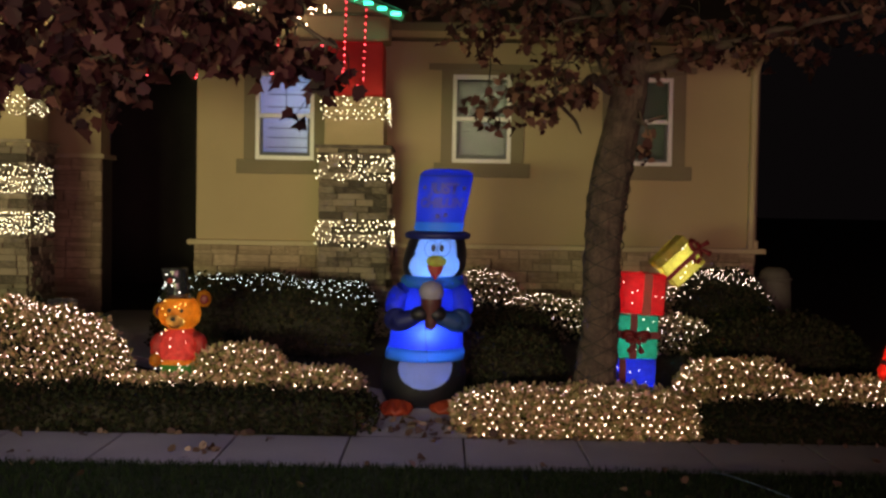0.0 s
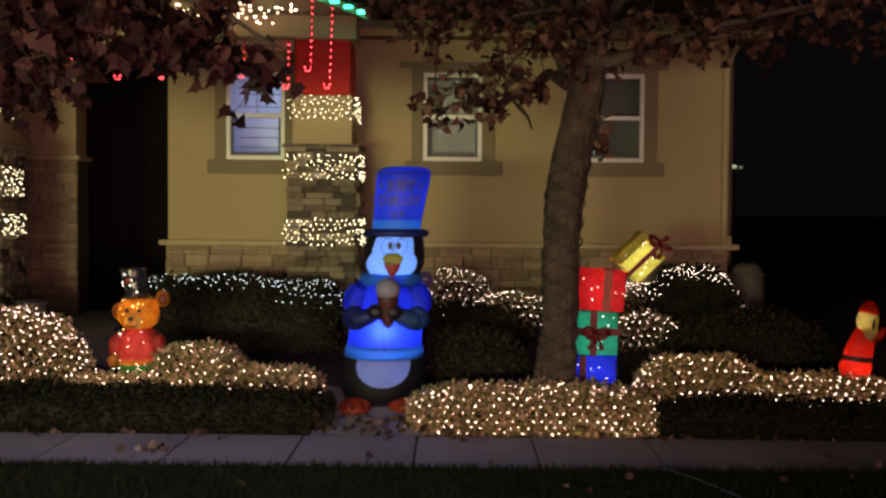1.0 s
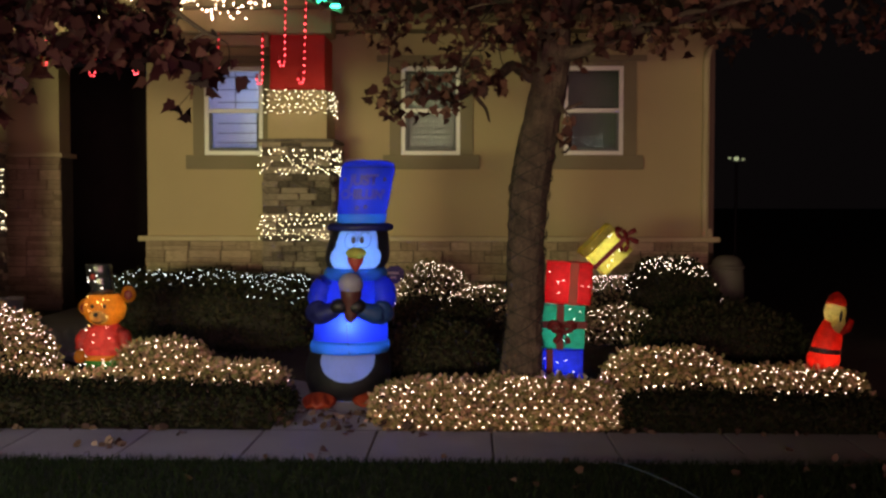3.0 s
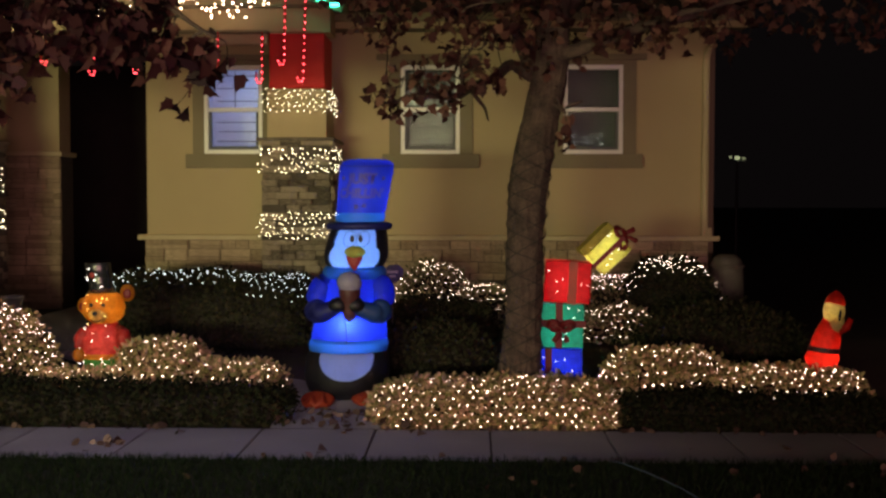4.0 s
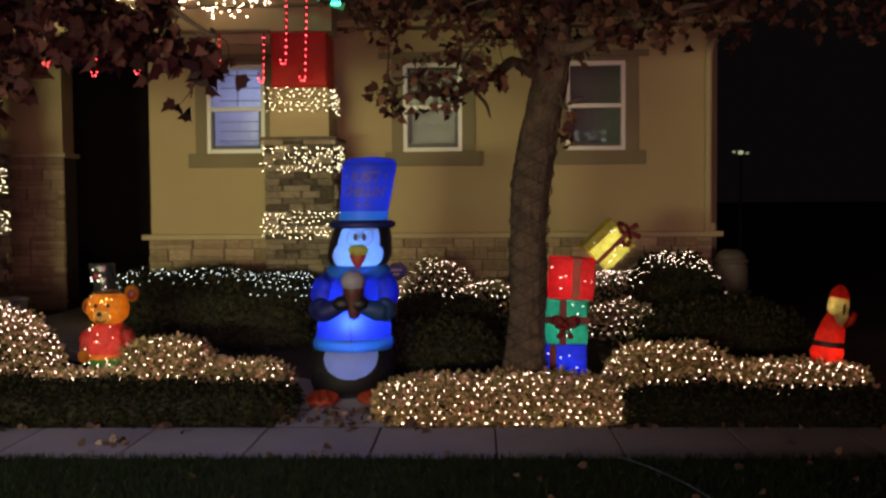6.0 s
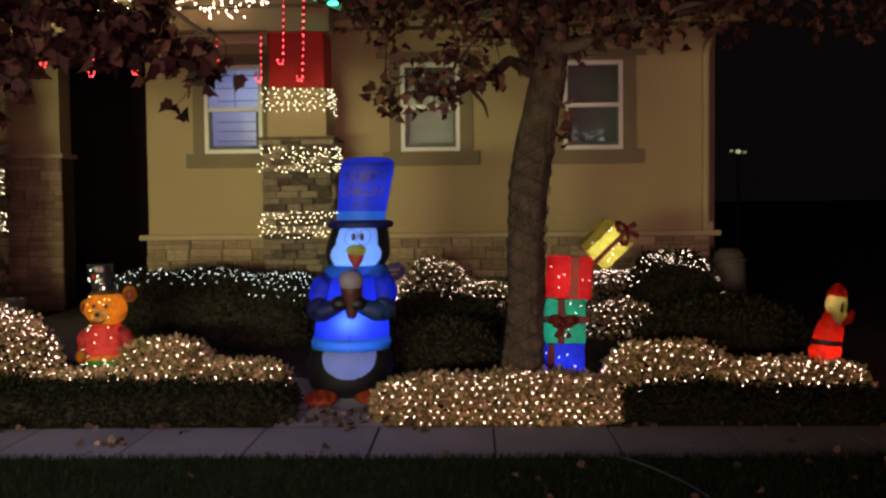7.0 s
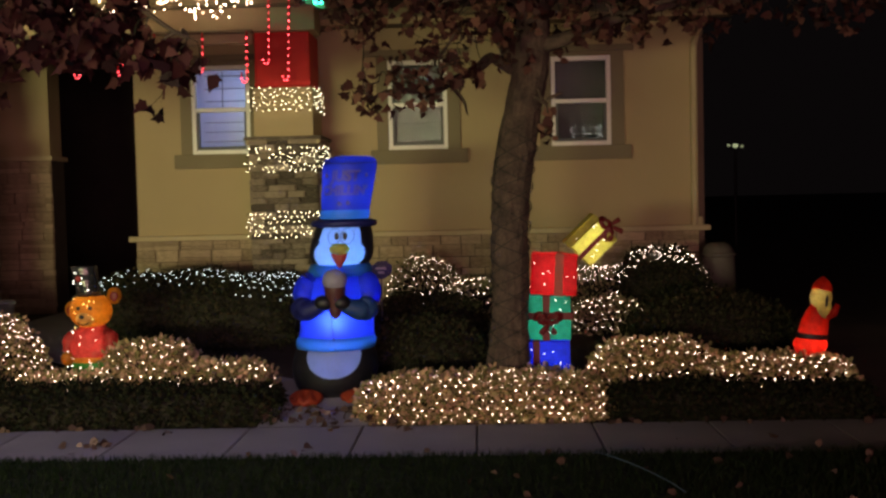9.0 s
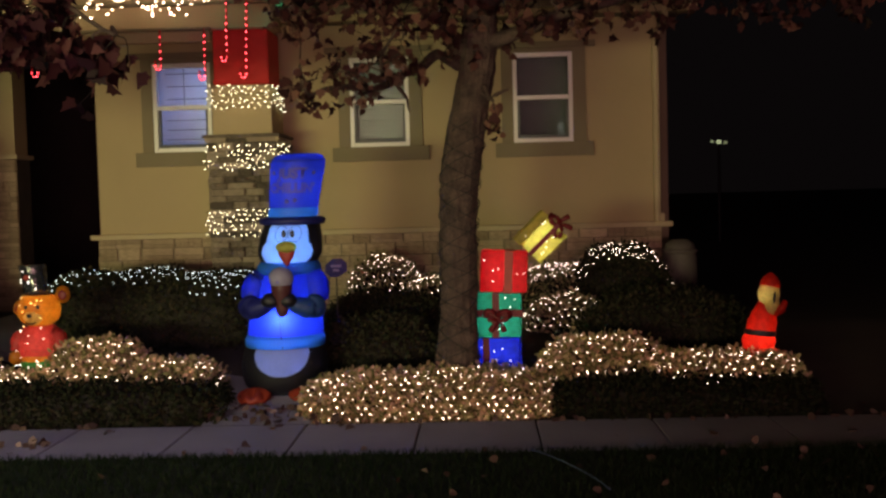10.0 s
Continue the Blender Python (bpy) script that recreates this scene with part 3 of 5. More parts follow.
# bushes against the house
G = {
    "long": ((-2.15, 12.55, 0.3), (1.3, 0.85, 0.85), 0.4),
    "ball_back": ((0.55, 12.4, 0.35), (0.75, 0.6, 0.5), 0.75),
    "ball_front": ((0.62, 11.3, 0.2), (0.62, 0.5, 0.52), 0.7),
    "lit_back": ((0.5, 13.55, 0.44), (0.5, 0.32, 0.78), 0.75),
    "lit_low": ((1.3, 13.3, 0.42), (0.75, 0.32, 0.52), 0.7),
    "right_tall": ((3.48, 13.2, 0.42), (0.56, 0.5, 0.9), 0.7),
    "right_step": ((2.72, 12.6, 0.36), (0.48, 0.42, 0.41), 0.75),
    "lit_mid": ((2.75, 13.6, 0.43), (0.62, 0.3, 0.64), 0.75),
    "right_ball": ((3.75, 11.7, 0.28), (0.95, 0.6, 0.62), 0.8),
}
for key, nleaf in (("long", 11000), ("ball_back", 5000), ("ball_front", 5000), ("lit_back", 3000), ("lit_low", 3500), ("right_tall", 6000), ("right_step", 3000), ("lit_mid", 3000), ("right_ball", 7000)):
    c, rad, e = G[key]
    # four netted bushes get the leaf copy brightened by colour
    hedge("bush", "dark clipped evergreen bush in the front garden", c, rad, e, nleaf, NET_LIT_LEAF if key in ("lit_back", "lit_low", "right_step", "lit_mid") else BUSH_LEAF, sum(map(ord, key)))
net("cool white net lights along a dark bush's top", *G["long"], COOL, (0.84, 2.0), 0.12, 11, 0.007)
net("cool white net lights hanging down a dark bush's front", *G["long"], COOL, (0.7, 0.85), 0.075, 17, 0.007, (0.42, 0.88))
net("warm white net lights over a bush by the wall", *G["lit_back"], WARM, (0.2, 1.9), 0.088, 12, 0.0056)
net("warm white net lights over a bush by the wall", *G["lit_low"], WARM, (0.4, 1.9), 0.088, 13, 0.0056)
net("warm white net lights over a rounded bush", *G["right_tall"], WARM, (0.9, 2.0), 0.085, 14, 0.0056)
net("warm white net lights over a small bush", *G["right_step"], WARM, (0.3, 1.9), 0.088, 15, 0.0056)
net("rosy white net lights over a bush by the wall", *G["lit_mid"], PINKISH, (0.85, 1.9), 0.07, 16, 0.0054)

# ---- lights round the columns ----


def band(x, z0, z1, hw, material, seed, n=88):
    rg = random.Random(seed)
    lights = thing("column_lights", (x, CY, z0), "bright net lights wrapped round the column", "string lights", "column light bands")
    places, h = [], z1 - z0
    wire = bmesh.new()
    for row in range(4):
        z = h * (row + 0.5) / 4
        line = [Vector((-hw - 0.035, 0.5, z)), Vector((-hw - 0.03, -0.05, z))]
        for i in range(12):
            line.append(Vector((-hw + 2 * hw * i / 11, -0.06, z + rg.uniform(-0.03, 0.03))))
        line += [Vector((hw + 0.04, -0.05, z)), Vector((hw + 0.05, 0.5, z))]
        tube(line, 0.003, 3, bm=wire)
    cols = max(6, n // 6)
    for row in range(6):
        for k in range(cols):
            places.append((-hw - 0.02 + (2 * hw + 0.05) * (k + 0.5 * (row % 2) + rg.uniform(-0.3, 0.3)) / (cols - 0.5), -0.075 + rg.uniform(-0.02, 0.01), h * (row + 0.5 + rg.uniform(-0.35, 0.35)) / 6))
        for k in range(cols // 3):
            places.append((hw + 0.05, 0.7 * (k + rg.random()) / (cols // 3), h * (row + rg.random()) / 6))
    tagged(part("wire", wire, WIRE, lights), kind="stuff")
    bulbs(lights, places, material, 0.0072)


for x, s, (a, b, c) in ((-1.21, 1, ((3.15, 3.46), (2.39, 2.72), (1.57, 1.92))), (-5.72, 5, ((3.13, 3.42), (2.16, 2.54), (1.65, 1.94)))):
    band(x, *a, 0.375, YELLOW, s, 60)
    band(x, *b, 0.43, YELLOW, s + 1, 84 if s == 1 else 120)
    band(x, *c, 0.445, YELLOW, s + 2, 84 if s == 1 else 120)

# ---- eave lights and hanging canes ----
rg = random.Random(77)
eave = thing("eave_lights", (0, CY - 0.15, 4.4), "warm white string lights clustered along the porch gutter", "string lights")
pts = [(-6.3 + 0.055 * i, -0.04 + rg.uniform(-0.03, 0.02), rg.uniform(-0.1, 0.14)) for i in range(85)]
pts += [(rg.uniform(-6.2, -2.4), -0.05 + rg.uniform(-0.03, 0.02), rg.uniform(-0.1, 0.2)) for _ in range(70)]
pts += [(rg.uniform(-2.3, -1.5), -0.05 + rg.uniform(-0.03, 0.02), rg.uniform(-0.1, 0.16)) for _ in range(20)]
part("wire", tube([Vector(p) for p in pts[:85:3]], 0.003, 3), WIRE, eave)
bulbs(eave, pts, PEACH, 0.0105)


def cane(x, z, length, tilt):
    c = thing("candy_cane_light", (x, CY - 0.15, z), "red hanging candy cane light with glowing bulbs", "string lights", "candy cane lights")
    n = max(4, round(length / 0.085))
    line = [Vector((0, 0, -length * i / n)) for i in range(n + 1)]
    line += [Vector((-0.035 + 0.035 * math.cos(a), 0, -length - 0.05 * math.sin(a))) for a in (0.5, 1.0, 1.57, 2.1, 2.64, 3.14)]
    line.append(Vector((-0.07, 0, -length + 0.08)))
    c.rotation_euler = (0, radians(tilt), 0)
    part("tube", tube(line, 0.011, 6), CANE, c, "red plastic tube", True)
    bulbs(c, [p + Vector((0, -0.008, 0)) for p in line[1:n + 1] + line[n + 2::2]], REDBULB, 0.0105)


CANE = fabric("red plastic", (0.6, 0.02, 0.025), 0.4, 0.3)
for x, foot in ((-1.06, 3.51), (-1.31, 3.72), (-1.6, 3.5), (-2.15, 3.64), (-2.75, 3.68), (-3.15, 3.62), (-3.7, 3.6), (-4.3, 3.72), (-4.77, 3.58), (-5.3, 3.7), (-5.8, 3.6), (-6.2, 3.66)):
    top = 4.14 if x < -1.5 else 4.42 - 0.368 * (x + 0.6)
    cane(x, top, top - foot - 0.06, rg.uniform(-3, 3))
strip = thing("roof_edge_lights", (0, CY - 0.2, 4.42), "teal led light strip along the roof edge", "string lights")
for i in range(10):
    part("led", box(-0.75 - 0.17 * i, -0.64 - 0.17 * i, -0.02, 0.02, 0.02 + 0.062 * i, 0.055 + 0.062 * i, 0.01), TEAL, strip)

# ---- penguin inflatable ----


def lathe(levels, lean, mask=None, sides=120, depth=0.9):
    """Rings of (z, radius) round a leaning line; with a mask, two meshes: inside and outside of it."""
    zs = np.array([l[0] for l in levels])
    steps = max(2, int((zs[-1] - zs[0]) / 0.006)) if mask else max(len(levels) * 4, 12)
    line = bend([(z, r, 0) for z, r in levels], 8)
    lz, lr = [p.x for p in line], [max(p.y, 0.004) for p in line]
    t = np.linspace(0, len(line) - 1, max(steps, len(line)))
    z, r = np.interp(t, range(len(line)), lz), np.interp(t, range(len(line)), lr)
    made = [bmesh.new(), bmesh.new()]
    grids = [[], []]
    for g, bm in zip(grids, made):
        for a, b in zip(z, r):
            g.append([bm.verts.new((lean(a) + b * math.sin(2 * math.pi * k / sides), -depth * b * math.cos(2 * math.pi * k / sides), a)) for k in range(sides)])
    for i in range(len(z) - 1):
        for k in range(sides):
            ang = 2 * math.pi * (k + 0.5) / sides
            ang = ang - 2 * math.pi if ang > math.pi else ang
            w = mask(ang, (z[i] + z[i + 1]) / 2) if mask else 1
            if w is None:
                continue
            g, n = grids[w], (k + 1) % sides
            made[w].faces.new((g[i][k], g[i][n], g[i + 1][n], g[i + 1][k]))
    for bm in made:
        bmesh.ops.delete(bm, geom=[v for v in bm.verts if not v.link_faces], context="VERTS")
    if not mask:
        made[0].free()
        return made[1]
    return made


def plump(place, squash, turn=None):
    return ball(1, place, squash, 28, 18, turn=turn)


BLUE = fabric("royal blue nylon", (0.03, 0.07, 0.75), 0.62)
HAT_BLUE = fabric("deep blue nylon", (0.022, 0.045, 0.5), 0.6)
SKY = fabric("light blue nylon", (0.04, 0.24, 0.75), 0.5)
PALE = fabric("pale nylon", (0.42, 0.55, 0.9), 0.65)
BLACK = fabric("black nylon", (0.006, 0.006, 0.01), 0.12)
NAVY = fabric("navy nylon", (0.022, 0.028, 0.2), 0.45)
GLOVE = fabric("teal glove nylon", (0.028, 0.08, 0.26), 0.4)
ORANGE = fabric("orange nylon", (0.36, 0.05, 0.018), 0.3)
BEAK = fabric("yellow nylon", (0.75, 0.76, 0.22), 0.7)
MOUTH = fabric("red nylon", (0.5, 0.06, 0.05), 0.5)
CONE = fabric("brown nylon", (0.1, 0.032, 0.034), 0.3)
SCOOP = fabric("grey-white nylon", (0.4, 0.38, 0.5), 0.4)
EYE_RIM = fabric("blue-grey print", (0.06, 0.1, 0.24), 0.4)
LETTER = fabric("purplish grey print", (0.15, 0.125, 0.36), 0.5)
EYE_BLACK = mat("black print", (0.004, 0.004, 0.006), (0.008, 0.008, 0.01), 0.5)

PX, PY = -0.23, 10.47
peng = thing("inflatable_penguin", (PX, PY, 0.03), "glowing inflatable penguin in blue jacket and top hat", "inflatable")


def lean(z):
    return -0.03 + 0.04 * z + 0.022 * z * z


belly, under = lathe([(0.06, 0.22), (0.14, 0.37), (0.3, 0.425), (0.45, 0.415), (0.62, 0.36)], lean, lambda a, z: 0 if ((a - 0.05) / 0.72) ** 2 + ((z - 0.54) / 0.27) ** 2 < 1 else 1, sides=220, depth=0.85)
part("belly", belly, PALE, peng, "glowing white belly", True)
part("lower_body", under, BLACK, peng, "black nylon lower body", True)
part("jacket_hem", lathe([(0.53, 0.385), (0.56, 0.398), (0.62, 0.395), (0.655, 0.378)], lean, depth=0.86), SKY, peng, "light blue jacket hem", True)
part("jacket", lathe([(0.655, 0.376), (0.8, 0.365), (1.0, 0.35), (1.15, 0.33), (1.24, 0.29), (1.3, 0.23)], lean, depth=0.86), BLUE, peng, "royal blue jacket lit from inside", True)
part("seam", tube([(lean(z) + 0.02 + 0.04 * math.sin(z * 5), -0.86 * r - 0.004, z) for z, r in ((0.54, 0.39), (0.65, 0.38), (0.75, 0.37), (0.85, 0.362), (0.93, 0.357))], 0.005, 5), NAVY, peng)
part("collar", lathe([(1.25, 0.29), (1.28, 0.315), (1.33, 0.315), (1.37, 0.285), (1.39, 0.23)], lean, depth=0.9), SKY, peng, "light blue rolled collar", True)


def face_mask(a, z):
    if z > 1.76:
        return 1
    if (a - 0.07) ** 2 / 0.07 + (z - 1.515) ** 2 / 0.0045 < 1:
        return None
    cheeks = (abs(a - 0.02) / 0.9) ** 2.2 + (abs(z - 1.46) / 0.17) ** 2.2 < 1
    brow = (abs(a - 0.02) / 0.72) ** 3 + (abs(z - 1.62) / 0.2) ** 3 < 1
    return 0 if cheeks or brow else 1


face, head = lathe([(1.3, 0.2), (1.36, 0.27), (1.46, 0.315), (1.58, 0.31), (1.7, 0.285), (1.8, 0.25)], lean, face_mask, sides=220, depth=0.95)
part("face", face, PALE, peng, "glowing pale face", True)
part("head", head, BLACK, peng, "black head", True)


def on_head(x, z, r, push=0.0):
    """A place on the head's front, x from its middle."""
    return (lean(z) + x, -0.95 * math.sqrt(max(0.0, r * r - x * x)) - push, z)


for sx in (-1, 1):
    rim = [on_head(0.015 + sx * 0.064 + 0.062 * math.sin(a), 1.648 + 0.078 * math.cos(a), 0.31 - 0.21 * (1.648 + 0.078 * math.cos(a) - 1.58), 0.006) for a in np.linspace(0, 6.28, 22)]
    part("eye_outline", tube(rim, 0.003, 5), EYE_RIM, peng, "dark printed eye outline", True)
    part("pupil", plump(on_head(0.015 + sx * 0.04, 1.65, 0.297, 0.006), (0.022, 0.006, 0.037)), EYE_BLACK, peng, smooth=True)
part("beak", plump(on_head(0.02, 1.525, 0.31, 0.05), (0.1, 0.085, 0.052)), BEAK, peng, "yellow beak", True)
bm = plump((0, 0, 0), (0.085, 0.03, 0.1))
for v in bm.verts:
    v.co.x *= 0.35 + 0.65 * min(1, max(0, (v.co.z + 0.1) / 0.14))
part("mouth", bm, MOUTH, peng, "red open mouth", True, on_head(0.02, 1.44, 0.3, 0.012))
part("hat_brim", lathe([(1.75, 0.25), (1.735, 0.3), (1.755, 0.325), (1.79, 0.322), (1.808, 0.28), (1.815, 0.23)], lean, depth=0.9), NAVY, peng, "navy hat brim", True)
part("hat_band", lathe([(1.805, 0.235), (1.83, 0.243), (1.88, 0.245), (1.9, 0.241)], lean, depth=0.95), SKY, peng, "light blue hat band", True)
part("hat_crown", lathe([(1.9, 0.24), (2.05, 0.252), (2.2, 0.26), (2.32, 0.267), (2.385, 0.255), (2.42, 0.2), (2.43, 0.1), (2.432, 0.01)], lean, depth=0.95), HAT_BLUE, peng, "tall blue top hat with faded lettering", True)


def lettering(text, z, size, r, parent):
    """Words laid round the front of the hat."""
    cu = bpy.data.curves.new("lettering", "FONT")
    cu.body, cu.size, cu.align_x, cu.offset = text, size, "CENTER", 0.007
    tmp = new("tmp", cu)
    bpy.context.view_layer.update()
    me = bpy.data.meshes.new_from_object(tmp.evaluated_get(bpy.context.evaluated_depsgraph_get()))
    bpy.data.objects.remove(tmp)
    me.materials.clear()
    for v in me.vertices:
        x, up = v.co.x, v.co.y
        rr = r + 0.1 * (up + z - 2.1) + 0.006
        a = x / rr
        v.co = (lean(z + up) + rr * math.sin(a), -0.95 * rr * math.cos(a), z + up)
    link("lettering", me, LETTER, parent)


lettering("JUST", 2.185, 0.14, 0.262, peng)
lettering("CHILLIN'", 2.05, 0.125, 0.262, peng)
part("hat_seam", tube([(lean(2.37) + 0.266 * math.sin(a), -0.95 * 0.266 * math.cos(a), 2.372 - 0.02 * math.cos(a)) for a in np.linspace(-1.5, 1.5, 24)], 0.006, 5), NAVY, peng, "dark seam round the hat's top", True)
for x, z in ((-0.19, 2.24), (0.19, 2.24), (-0.03, 1.96), (0.05, 1.97)):
    part("hat_spot", plump((lean(z) + x, -0.95 * math.sqrt(0.262 ** 2 - x * x) - 0.002, z), (0.022, 0.008, 0.022)), LETTER, peng, smooth=True)
for sx in (-1, 1):
    part("sleeve", tube(bend([(lean(1.2) + sx * 0.19, -0.05, 1.25), (lean(1.1) + sx * 0.3, -0.1, 1.13), (lean(1) + sx * 0.33, -0.18, 0.98)], 6), [0.06, 0.09, 0.115, 0.125, 0.13, 0.13, 0.13, 0.125, 0.12, 0.12, 0.11, 0.09, 0.05], 20), BLUE, peng, "blue sleeve", True)
    part("forearm", tube(bend([(lean(1) + sx * 0.345, -0.19, 0.97), (lean(0.95) + sx * 0.27, -0.32, 0.935), (lean(1) + sx * 0.08, -0.4, 1.0)], 6), [0.06, 0.1, 0.115, 0.115, 0.11, 0.105, 0.1, 0.1, 0.09, 0.085, 0.08, 0.07, 0.05], 20), NAVY if sx < 0 else GLOVE, peng, "dark sleeve end" if sx < 0 else "dark teal sleeve end", True)
    part("mitten", plump((lean(1) + sx * 0.08, -0.43, 1.02), (0.095, 0.08, 0.075)), BLACK, peng, smooth=True)
    foot = plump((lean(0.1) + sx * 0.24, -0.3 if sx < 0 else -0.2, 0.085), (0.165, 0.2, 0.08))
    for v in foot.verts:
        if v.co.y < -0.34:
            v.co.z *= 0.8 + 0.2 * math.cos(v.co.x * 60)
    part("foot", foot, ORANGE, peng, "orange webbed foot", True)
part("cone", lathe([(0.86, 0.012), (0.9, 0.05), (1.0, 0.07), (1.12, 0.098), (1.17, 0.1)], lambda z: 0.06, depth=1.0), CONE, peng, "brown snow cone cup", True, (0, -0.425, 0))
part("scoop", plump((0.06, -0.44, 1.235), (0.118, 0.11, 0.105)), SCOOP, peng, "grey-white ice scoop", True)
for x, y, z, e, c in ((lean(0.85), -0.22, 0.82, 11, (0.38, 0.48, 1)), (lean(1.5), -0.08, 1.5, 5.0, (0.2, 0.5, 1)), (lean(2.1), 0, 2.12, 4.6, (0.6, 0.65, 1)), (lean(1.1) - 0.3, -0.11, 1.1, 0.7, (0.5, 0.6, 1)), (lean(1.1) + 0.3, -0.11, 1.1, 0.7, (0.5, 0.6, 1))):
    lamp("inflatable_lamp", "POINT", (PX + x, PY + y, z + 0.03), e, c, 0.03)

# ---- stacked gift boxes ----
gifts = thing("lighted_gift_stack", (1.88, 10.72, 0.19), "stack of four glowing tinsel gift boxes with ribbons", "decoration")
RIBBON = fabric("dark red ribbon", (0.2, 0.01, 0.015), 0.3)
PINK_RIBBON = fabric("pale red ribbon", (0.6, 0.16, 0.12), 0.5)


def upright_ribbon(x, half, d, h):
    """A band over the top, down front and back, and under a box."""
    e, bm = 0.022, bmesh.new()
    box(x - half, x + half, -d / 2 - e, -d / 2 - e + 0.005, -0.006, h + 0.008, bm=bm), box(x - half, x + half, d / 2 + e - 0.005, d / 2 + e, -0.006, h + 0.008, bm=bm)
    box(x - half, x + half, -d / 2 - e, d / 2 + e, h + 0.003, h + 0.008, bm=bm), box(x - half, x + half, -d / 2 - e, d / 2 + e, -0.006, -0.001, bm=bm)
    return bm


def level_ribbon(w, d, z0, z1):
    e, bm = 0.024, bmesh.new()
    box(-w / 2 - e, w / 2 + e, -d / 2 - e, -d / 2 - e + 0.005, z0, z1, bm=bm), box(-w / 2 - e, w / 2 + e, d / 2 + e - 0.005, d / 2 + e, z0, z1, bm=bm)
    box(-w / 2 - e, -w / 2 - e + 0.005, -d / 2 - e, d / 2 + e, z0, z1, bm=bm), box(w / 2 + e - 0.005, w / 2 + e, -d / 2 - e, d / 2 + e, z0, z1, bm=bm)
    return bm


def gift(name, label, c, size, tilt, colour, ribbon, seed, yaw=8, ribbons=(1, 1), lid=True):
    rg = random.Random(seed)
    w, d, h = size
    g = part(name, box(-w / 2, w / 2, -d / 2, d / 2, 0, h - (0.09 if lid else 0), 0.012), colour, gifts, label)
    g.matrix_basis = Matrix.Translation(c) @ pose(0, 0, 0, 0, tilt, yaw)
    if lid:
        part("lid", box(-w / 2 - 0.015, w / 2 + 0.015, -d / 2 - 0.015, d / 2 + 0.015, h - 0.089, h, 0.012), colour, g)
    if ribbons[0]:
        part("ribbon", upright_ribbon(0, 0.035, d, h), ribbon, g)
    if ribbons[1]:
        part("ribbon", level_ribbon(w, d, h * 0.47, h * 0.47 + 0.07), ribbon, g)
    bulbs(g, [(rg.uniform(-w / 2.3, w / 2.3), -d / 2 - 0.012, rg.uniform(0.03, h - 0.04)) for _ in range(9)], TINY_WHITE, 0.0065)
    return g


def bow(parent, place, s, material, turn=0):
    bm = bmesh.new()
    for a in (-0.4, 3.54):
        q = Matrix.Translation(place) @ pose(0, 0, 0, 0, math.degrees(a) + turn, 0)
        loop = [q @ Vector((s * (0.5 - 0.5 * math.cos(t)), -0.02 - 0.2 * s * abs(math.sin(t)), 0.3 * s * math.sin(t))) for t in np.linspace(0.2, 6.1, 12)]
        tube(loop, [0.012 + 0.02 * math.sin(t / 2) for t in np.linspace(0.2, 6.1, 12)], 6, bm=bm)
    for a in (1.05, 2.0):
        q = Matrix.Translation(place) @ pose(0, 0, 0, 0, math.degrees(a) + turn, 0)
        tube([q @ Vector((s * t, -0.02, 0.1 * s * math.sin(4 * t))) for t in (0, 0.4, 0.8, 1.15)], [0.012, 0.022, 0.026, 0.028], 6, bm=bm)
    ball(0.035, (place[0], place[1] - 0.02, place[2]), (1, 0.7, 1), 12, 8, bm=bm)
    part("bow", bm, material, parent, "dark red ribbon bow", True)


B = fabric("blue tinsel plastic", (0.015, 0.04, 0.75), 0.6, 0.35, None, 16, 0.6)
Gn = fabric("green tinsel plastic", (0.02, 0.38, 0.24), 0.6, 0.35, None, 16, 0.6)
R = fabric("red tinsel plastic", (0.65, 0.012, 0.02), 0.6, 0.35, None, 16, 0.6)
Y = fabric("yellow tinsel plastic", (0.75, 0.66, 0.14), 0.6, 0.35, None, 16, 0.6)
g1 = gift("gift_box", "blue glowing gift box", (0, 0, 0.0), (0.47, 0.4, 0.39), 0, B, RIBBON, 1, -4, (0, 0), False)
part("ribbon", upright_ribbon(-0.1, 0.033, 0.4, 0.385), RIBBON, g1)
g2 = gift("gift_box", "green glowing gift box with red bow", (0.0, 0, 0.398), (0.49, 0.4, 0.44), 0.6, Gn, RIBBON, 2, -4, (1, 1), False)
bow(g2, (0.02, -0.24, 0.2), 0.13, RIBBON)
g3 = gift("gift_box", "red glowing gift box with pale ribbon", (0.075, 0, 0.843), (0.46, 0.36, 0.41), 3, R, PINK_RIBBON, 3, -4, (0, 0), False)
part("ribbon", upright_ribbon(0.05, 0.042, 0.36, 0.41), PINK_RIBBON, g3)
g4 = gift("gift_box", "yellow glowing gift box tipped on its corner", (0.58, 0, 1.25), (0.38, 0.3, 0.36), -44, Y, RIBBON, 4, 0, (0, 0))
part("ribbon", level_ribbon(0.38, 0.3, 0.12, 0.165), RIBBON, g4)
part("prop_rod", tube([(-0.12, 0.05, 0.0), (-0.25, 0.05, -0.2)], 0.008, 6), WIRE, g4)
bow(g4, (0.21, -0.1, 0.14), 0.12, RIBBON, -60)
for p, e, c in (((1.88, 10.78, 0.37), 5, (0.8, 0.85, 1)), ((1.89, 10.78, 0.77), 5, (0.9, 1, 0.95)), ((1.96, 10.78, 1.22), 4.6, (1, 0.8, 0.7)), ((2.34, 10.78, 1.57), 4.2, (1, 0.98, 0.8))):
    lamp("gift_lamp", "POINT", p, e, c, 0.02)

